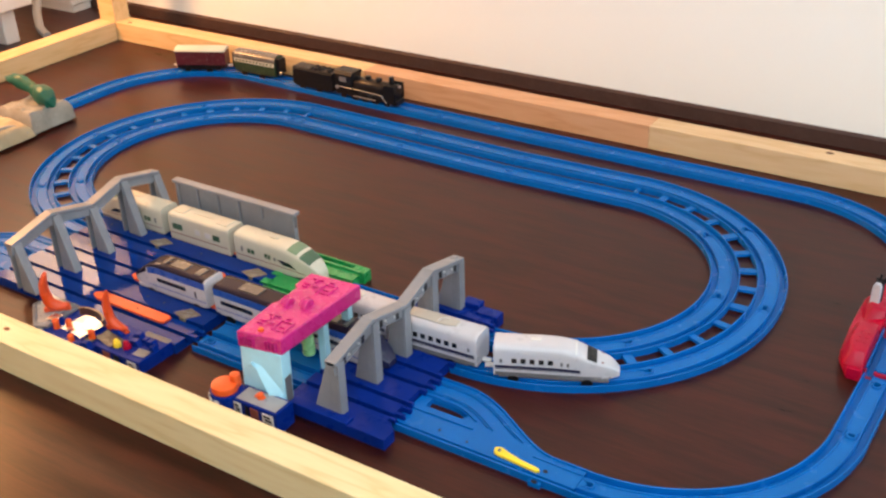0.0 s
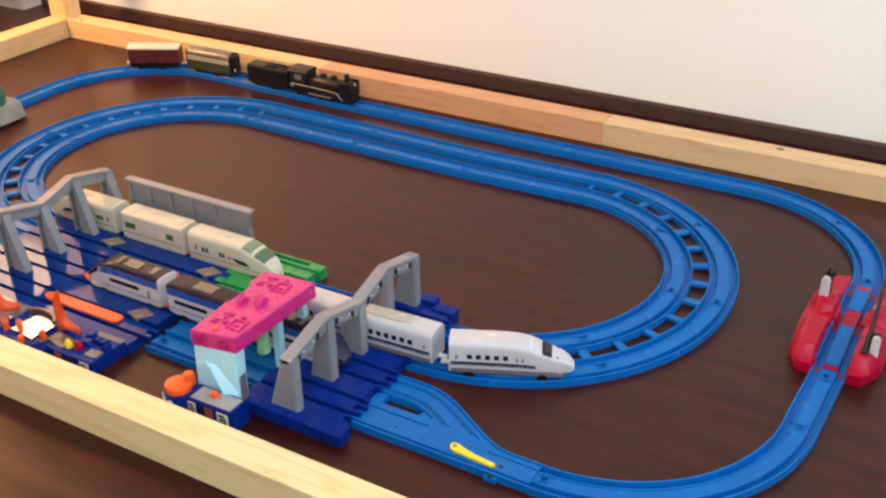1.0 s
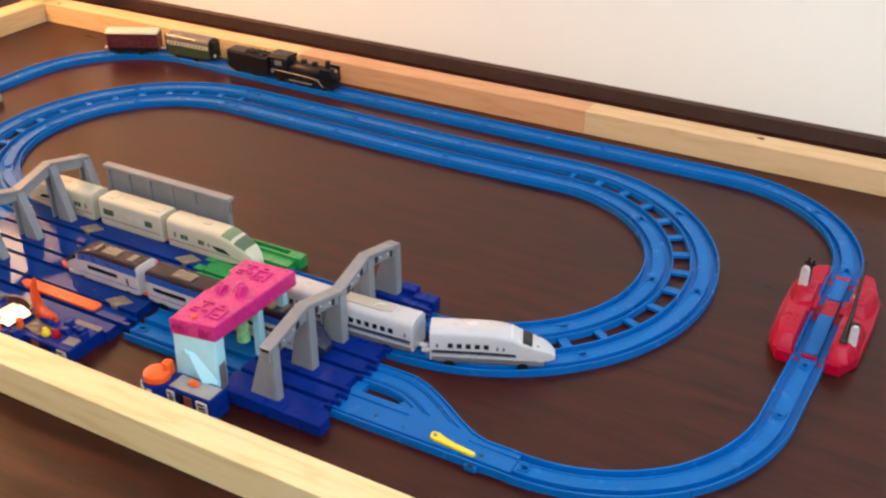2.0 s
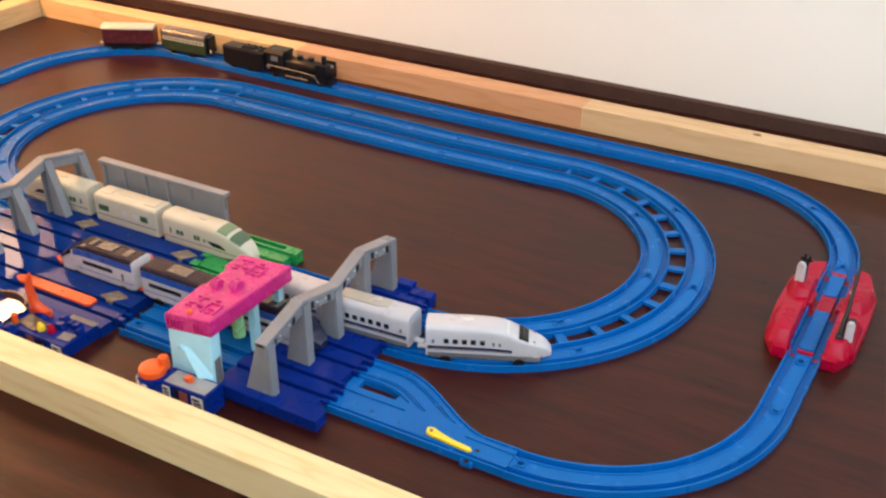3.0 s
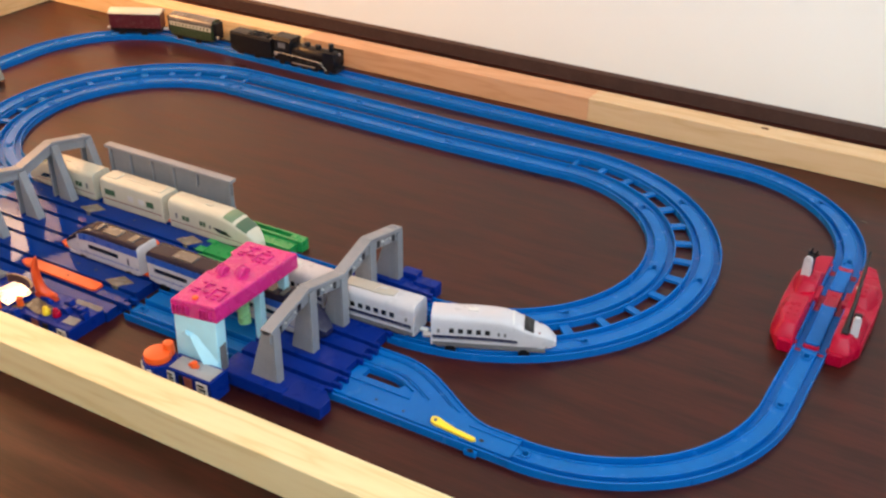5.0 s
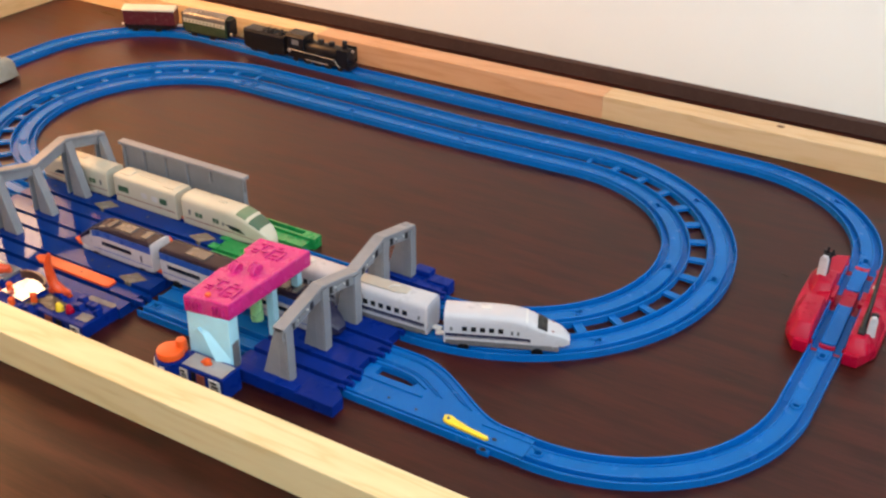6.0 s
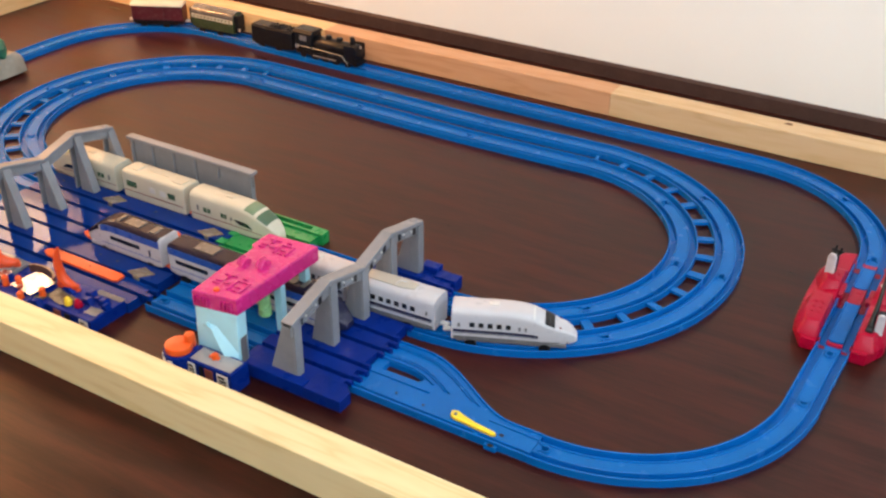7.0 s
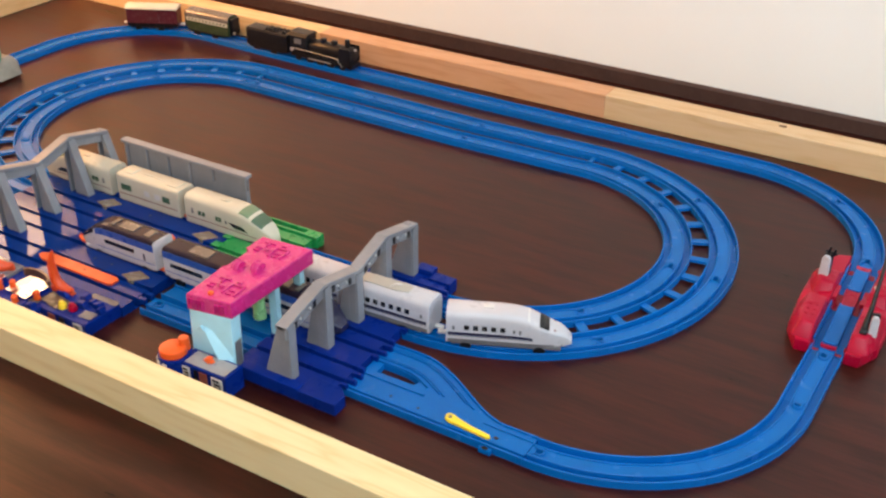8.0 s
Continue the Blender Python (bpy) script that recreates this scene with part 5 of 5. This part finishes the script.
boxcar(pose(-0.998, 0.3455, -0.0015, 0, 0, 26))

# ---- the level crossing ----
X0 = 2 * STEP
cross = thing("level_crossing", "glossy red toy level crossing with two white posts", "toy crossing")


def wing(s):
    """One red side of the crossing: two raised blocks with a lower roadway between."""
    def p(pts):
        return [(X0 + s * x, y) for x, y in pts]
    b = bmesh.new()
    prism(b, p([(0.0195, -0.079), (0.036, -0.079), (0.051, -0.048), (0.054, 0.02), (0.053, 0.08), (0.036, 0.138), (0.0195, 0.144)]), 0, 0.012, "z", 0.002)
    w = part("wing", b, M_RED, cross)
    for y0, y1, x1, z in ((-0.068, 0.004, 0.047, 0.029), (0.034, 0.09, 0.048, 0.027)):
        b = bmesh.new()
        lo = [(0.0195, y0 - 0.008), (x1 - 0.004, y0 - 0.008), (x1 + 0.004, y0 + 0.02), (x1 + 0.004, y1 - 0.004), (x1 - 0.002, y1 + 0.006), (0.0195, y1 + 0.006)]
        back = 0.004 if y0 < 0 else 0.022
        hi = [(0.0205, y0 + 0.004), (x1 - 0.01, y0 + 0.004), (x1 - 0.004, y0 + 0.026), (x1 - 0.004, y1 - back - 0.004), (x1 - 0.008, y1 - back), (0.0205, y1 - back)]
        vl = [b.verts.new((X0 + s * x, y, 0.0112)) for x, y in lo]
        vh = [b.verts.new((X0 + s * x, y, z)) for x, y in hi]
        fs = [b.faces.new(vl), b.faces.new(vh)] + [b.faces.new((vl[i], vl[(i + 1) % 6], vh[(i + 1) % 6], vh[i])) for i in range(6)]
        bmesh.ops.recalc_face_normals(b, faces=fs)
        bmesh.ops.bevel(b, geom=list(b.edges), offset=0.0024, segments=3, affect="EDGES", profile=0.5)
        part("block", b, M_RED, w, "", True)
    b = bmesh.new()
    prism(b, [(X0 + s * 0.0195, 0.0118), (X0 + s * 0.05, 0.0118), (X0 + s * 0.0195, 0.0195)], 0.004, 0.034, "y", 0.0004)
    part("road_ramp", b, M_RED, w)
    for i in range(3):
        for j in range(2):
            b = bmesh.new()
            yy, xx = (-0.045 + i * 0.011, 0.027 + j * 0.008) if s < 0 else (0.042 + i * 0.010, 0.026 + j * 0.008)
            box(b, X0 + s * xx - 0.0018, X0 + s * xx + 0.0018, yy - 0.003, yy + 0.003, 0.0288 - 0.002 * (s > 0), 0.0298 - 0.002 * (s > 0), 0.0003)
            part("tread", b, M_RED, w)


wing(-1)
wing(1)


def crossing_rail(name, y0, y1, lift, material, label=""):
    """A length of the rail's section through the crossing, its upper faces raised by lift."""
    ob = new(name)
    ob.parent = cross
    tagged(ob, label)
    way = [(X0, y0, -math.pi / 2), (X0, y1, -math.pi / 2)]
    for nm, prof in (("edge", SIDE), ("edge", [(-u, z) for u, z in SIDE][::-1]), ("bed", MIDDLE)):
        b = bmesh.new()
        sweep(b, way, [(u, z + lift if z > 0.001 else z) for u, z in prof])
        part(nm, b, material, ob)


crossing_rail("rail_end", 0.1435, 0.131, 0.0, M_TRACK, "blue grooved rail end")
crossing_rail("road_edge", 0.1305, 0.1195, 0.0035, M_RED)
crossing_rail("plate", 0.119, 0.066, 0.0052, M_TRACK, "raised blue rail plate")
crossing_rail("road", 0.0655, 0.0265, 0.0040, M_RED, "red roadway over the rails")
crossing_rail("plate", 0.026, -0.0635, 0.0052, M_TRACK, "raised blue rail plate")
crossing_rail("road_edge", -0.064, -0.0685, 0.0030, M_RED)
crossing_rail("rail_end", -0.069, -0.0715, 0.0, M_TRACK)
for s in (-1, 1):
    bm = bmesh.new()
    box(bm, X0 + s * 0.0178 - 0.0045, X0 + s * 0.0178 + 0.003, 0.030, 0.062, 0.006, 0.0125, 0.0006)
    part("road_kerb", bm, M_RED, cross)


def post(x, y, a, size, heads):
    """White warning post with a black back and lamp heads."""
    m = pose(x, y, 0.0265 if heads else 0.0285, 0, 0, a) @ Matrix.Diagonal((size, 1, size, 1))
    bm = bmesh.new()
    prism(bm, [(-0.0062, 0), (0.0062, 0), (0.0056, 0.024), (0.003, 0.0285), (-0.003, 0.0285), (-0.0056, 0.024)], -0.0035, 0.0015, "y", 0.0006)
    p = part("post", bm, M_WHITE, cross, "white warning post")
    p.matrix_basis = m
    bm = bmesh.new()
    box(bm, -0.005, 0.006, 0.0016, 0.007, 0, 0.03, 0.0008)
    part("back", bm, M_BLACK, p, "black rear casing")
    if heads:
        for dx in (-0.001, 0.006):
            bm = bmesh.new()
            tube(bm, [(dx, 0.004, 0.029), (dx + 0.001, 0.005, 0.04 - 0.3 * abs(dx))], 0.0016, 8)
            part("lamp_head", bm, M_BLACK, p)
        bm = bmesh.new()
        box(bm, -0.006, 0.011, 0.003, 0.006, 0.031, 0.0335, 0.0005)
        part("crossbar", bm, M_BLACK, p)
    return p


post(0.3945, 0.054, -14, 0.92, True)
post(0.472, -0.05, 10, 0.78, False)
bm = bmesh.new()
tube(bm, [(0.463, -0.054, 0.0285), (0.463, -0.05, 0.034), (0.464, -0.034, 0.055), (0.464, -0.01, 0.085), (0.464, 0.006, 0.105)], [0.0046, 0.0037, 0.0026, 0.0021, 0.0016], 10)
arm = part("barrier_arm", bm, M_BLACK, cross, "raised black barrier arm", True)
bm = bmesh.new()
cyl(bm, 0.0055, 0.0055, 0.008, pose(0.463, -0.054, 0.0295, 0, 90, 0), 16, 0.0008)
part("hinge", bm, M_BLACK, arm)
bm = bmesh.new()
ball(bm, 0.0022, pose(0.4615, -0.014, 0.066))
part("pin", bm, M_PALE, arm)


# ---- the rocky tunnel piece ----
rock = thing("rock_bridge", "moulded grey and sandy toy rock bridge over the track", "toy scenery")


def lump(bm, x0, x1, y0, y1, h, seed, n=16):
    """A lumpy block on the floor with a rough top."""
    rings = []
    for i in range(n + 1):
        row = []
        for j in range(n + 1):
            u, v = i / n, j / n
            x, y = x0 + (x1 - x0) * u, y0 + (y1 - y0) * v
            edge = min(1, 9 * min(u, 1 - u, v, 1 - v))
            k = noise.noise(Vector((x * 45, y * 45, seed))) * 0.006 + noise.noise(Vector((x * 120, y * 120, seed))) * 0.0025
            row.append(bm.verts.new((x + k * 0.5, y + k * 0.4, max(0.0, edge ** 0.4 * (h + k)))))
        rings.append(row)
    for i in range(n):
        for j in range(n):
            bm.faces.new((rings[i][j], rings[i + 1][j], rings[i + 1][j + 1], rings[i][j + 1]))
    rim = [rings[i][0] for i in range(n + 1)] + [rings[n][j] for j in range(1, n + 1)] + [rings[i][n] for i in range(n - 1, -1, -1)] + [rings[0][j] for j in range(n - 1, 0, -1)]
    bm.faces.new(rim)


bm = bmesh.new()
lump(bm, -1.135, -1.03, -0.062, 0.04, 0.036, 3.0, 24)
part("stone", bm, M_ROCK, rock, "grey rocky block", True)
bm = bmesh.new()
lump(bm, -1.13, -1.024, -0.18, -0.058, 0.026, 11.0, 24)
sand = part("sand", bm, M_SAND, rock, "sandy yellow ledge", True)
bm = bmesh.new()
tube(bm, [(-1.028 - 0.016 * math.sin(a), -0.11 + 0.036 * math.cos(a), 0.008 + 0.02 * math.sin(a)) for a in [math.pi * i / 10 for i in range(11)]], 0.0035, 8)
part("moulded_arch", bm, M_ROCK, sand, "moulded grey arch")
straight(pose(OUTER_END - STEP, 0.1045, 0, 0, 0, 90), 0.106, "short straight blue toy rail by the rock bridge")

bm = bmesh.new()
spine = [(-1.03, -0.006, 0.036), (-1.038, -0.006, 0.045), (-1.05, -0.004, 0.051), (-1.063, 0.0, 0.053), (-1.078, 0.004, 0.053), (-1.092, 0.004, 0.056), (-1.108, 0.003, 0.062), (-1.125, 0.002, 0.066), (-1.145, 0.002, 0.066), (-1.165, 0.004, 0.064)]
tube(bm, spine, [0.003, 0.0125, 0.0175, 0.0185, 0.0145, 0.0105, 0.0115, 0.0135, 0.0105, 0.005], 14)
for x, y in ((-1.045, -0.012), (-1.062, 0.012)):
    tube(bm, [(x, y, 0.05), (x + 0.002, y, 0.042), (x + 0.004, y, 0.033)], [0.006, 0.005, 0.003], 8)
bmesh.ops.subdivide_edges(bm, edges=bm.edges[:], cuts=2, use_grid_fill=True)
for v in bm.verts:
    v.co += Vector((0.6, 0.5, 0.8)) * (0.0038 * noise.noise(v.co * 70) + 0.0018 * noise.noise(v.co * 190))
tagged(part("toy_dinosaur", bm, M_DINO, None, "translucent green plastic creature sprawled on the rock bridge", True), category="toy figure")

# ---- beyond the frame ----
cab = thing("low_stand", "white low stand on a broad leg beyond the frame", "furniture")
bm = bmesh.new()
box(bm, -1.568, -1.532, 0.268, 0.305, 0, 0.078, 0.003)
part("leg", bm, M_FURN, cab)
bm = bmesh.new()
box(bm, -2.1, -1.5, -0.1, 0.335, 0.078, 0.3, 0.004)
part("body", bm, M_FURN, cab)
cab = thing("white_cabinet", "plain white cabinet standing by the wall", "furniture")
bm = bmesh.new()
box(bm, -2.1, -1.6, 0.515, 0.583, 0.012, 0.7, 0.004)
part("body", bm, M_FURN, cab)
bm = bmesh.new()
box(bm, -2.08, -1.605, 0.52, 0.575, 0, 0.012)
part("plinth", bm, M_FURN, cab)
bm = bmesh.new()
tube(bm, [(-1.48, 0.34, 0.005), (-1.53, 0.36, 0.01), (-1.57, 0.39, 0.035), (-1.6, 0.43, 0.08), (-1.62, 0.46, 0.16), (-1.63, 0.48, 0.4)], 0.010, 8)
tagged(part("power_cable", bm, M_CABLE, None, "thick grey cable hanging to the floor", True), category="cable")
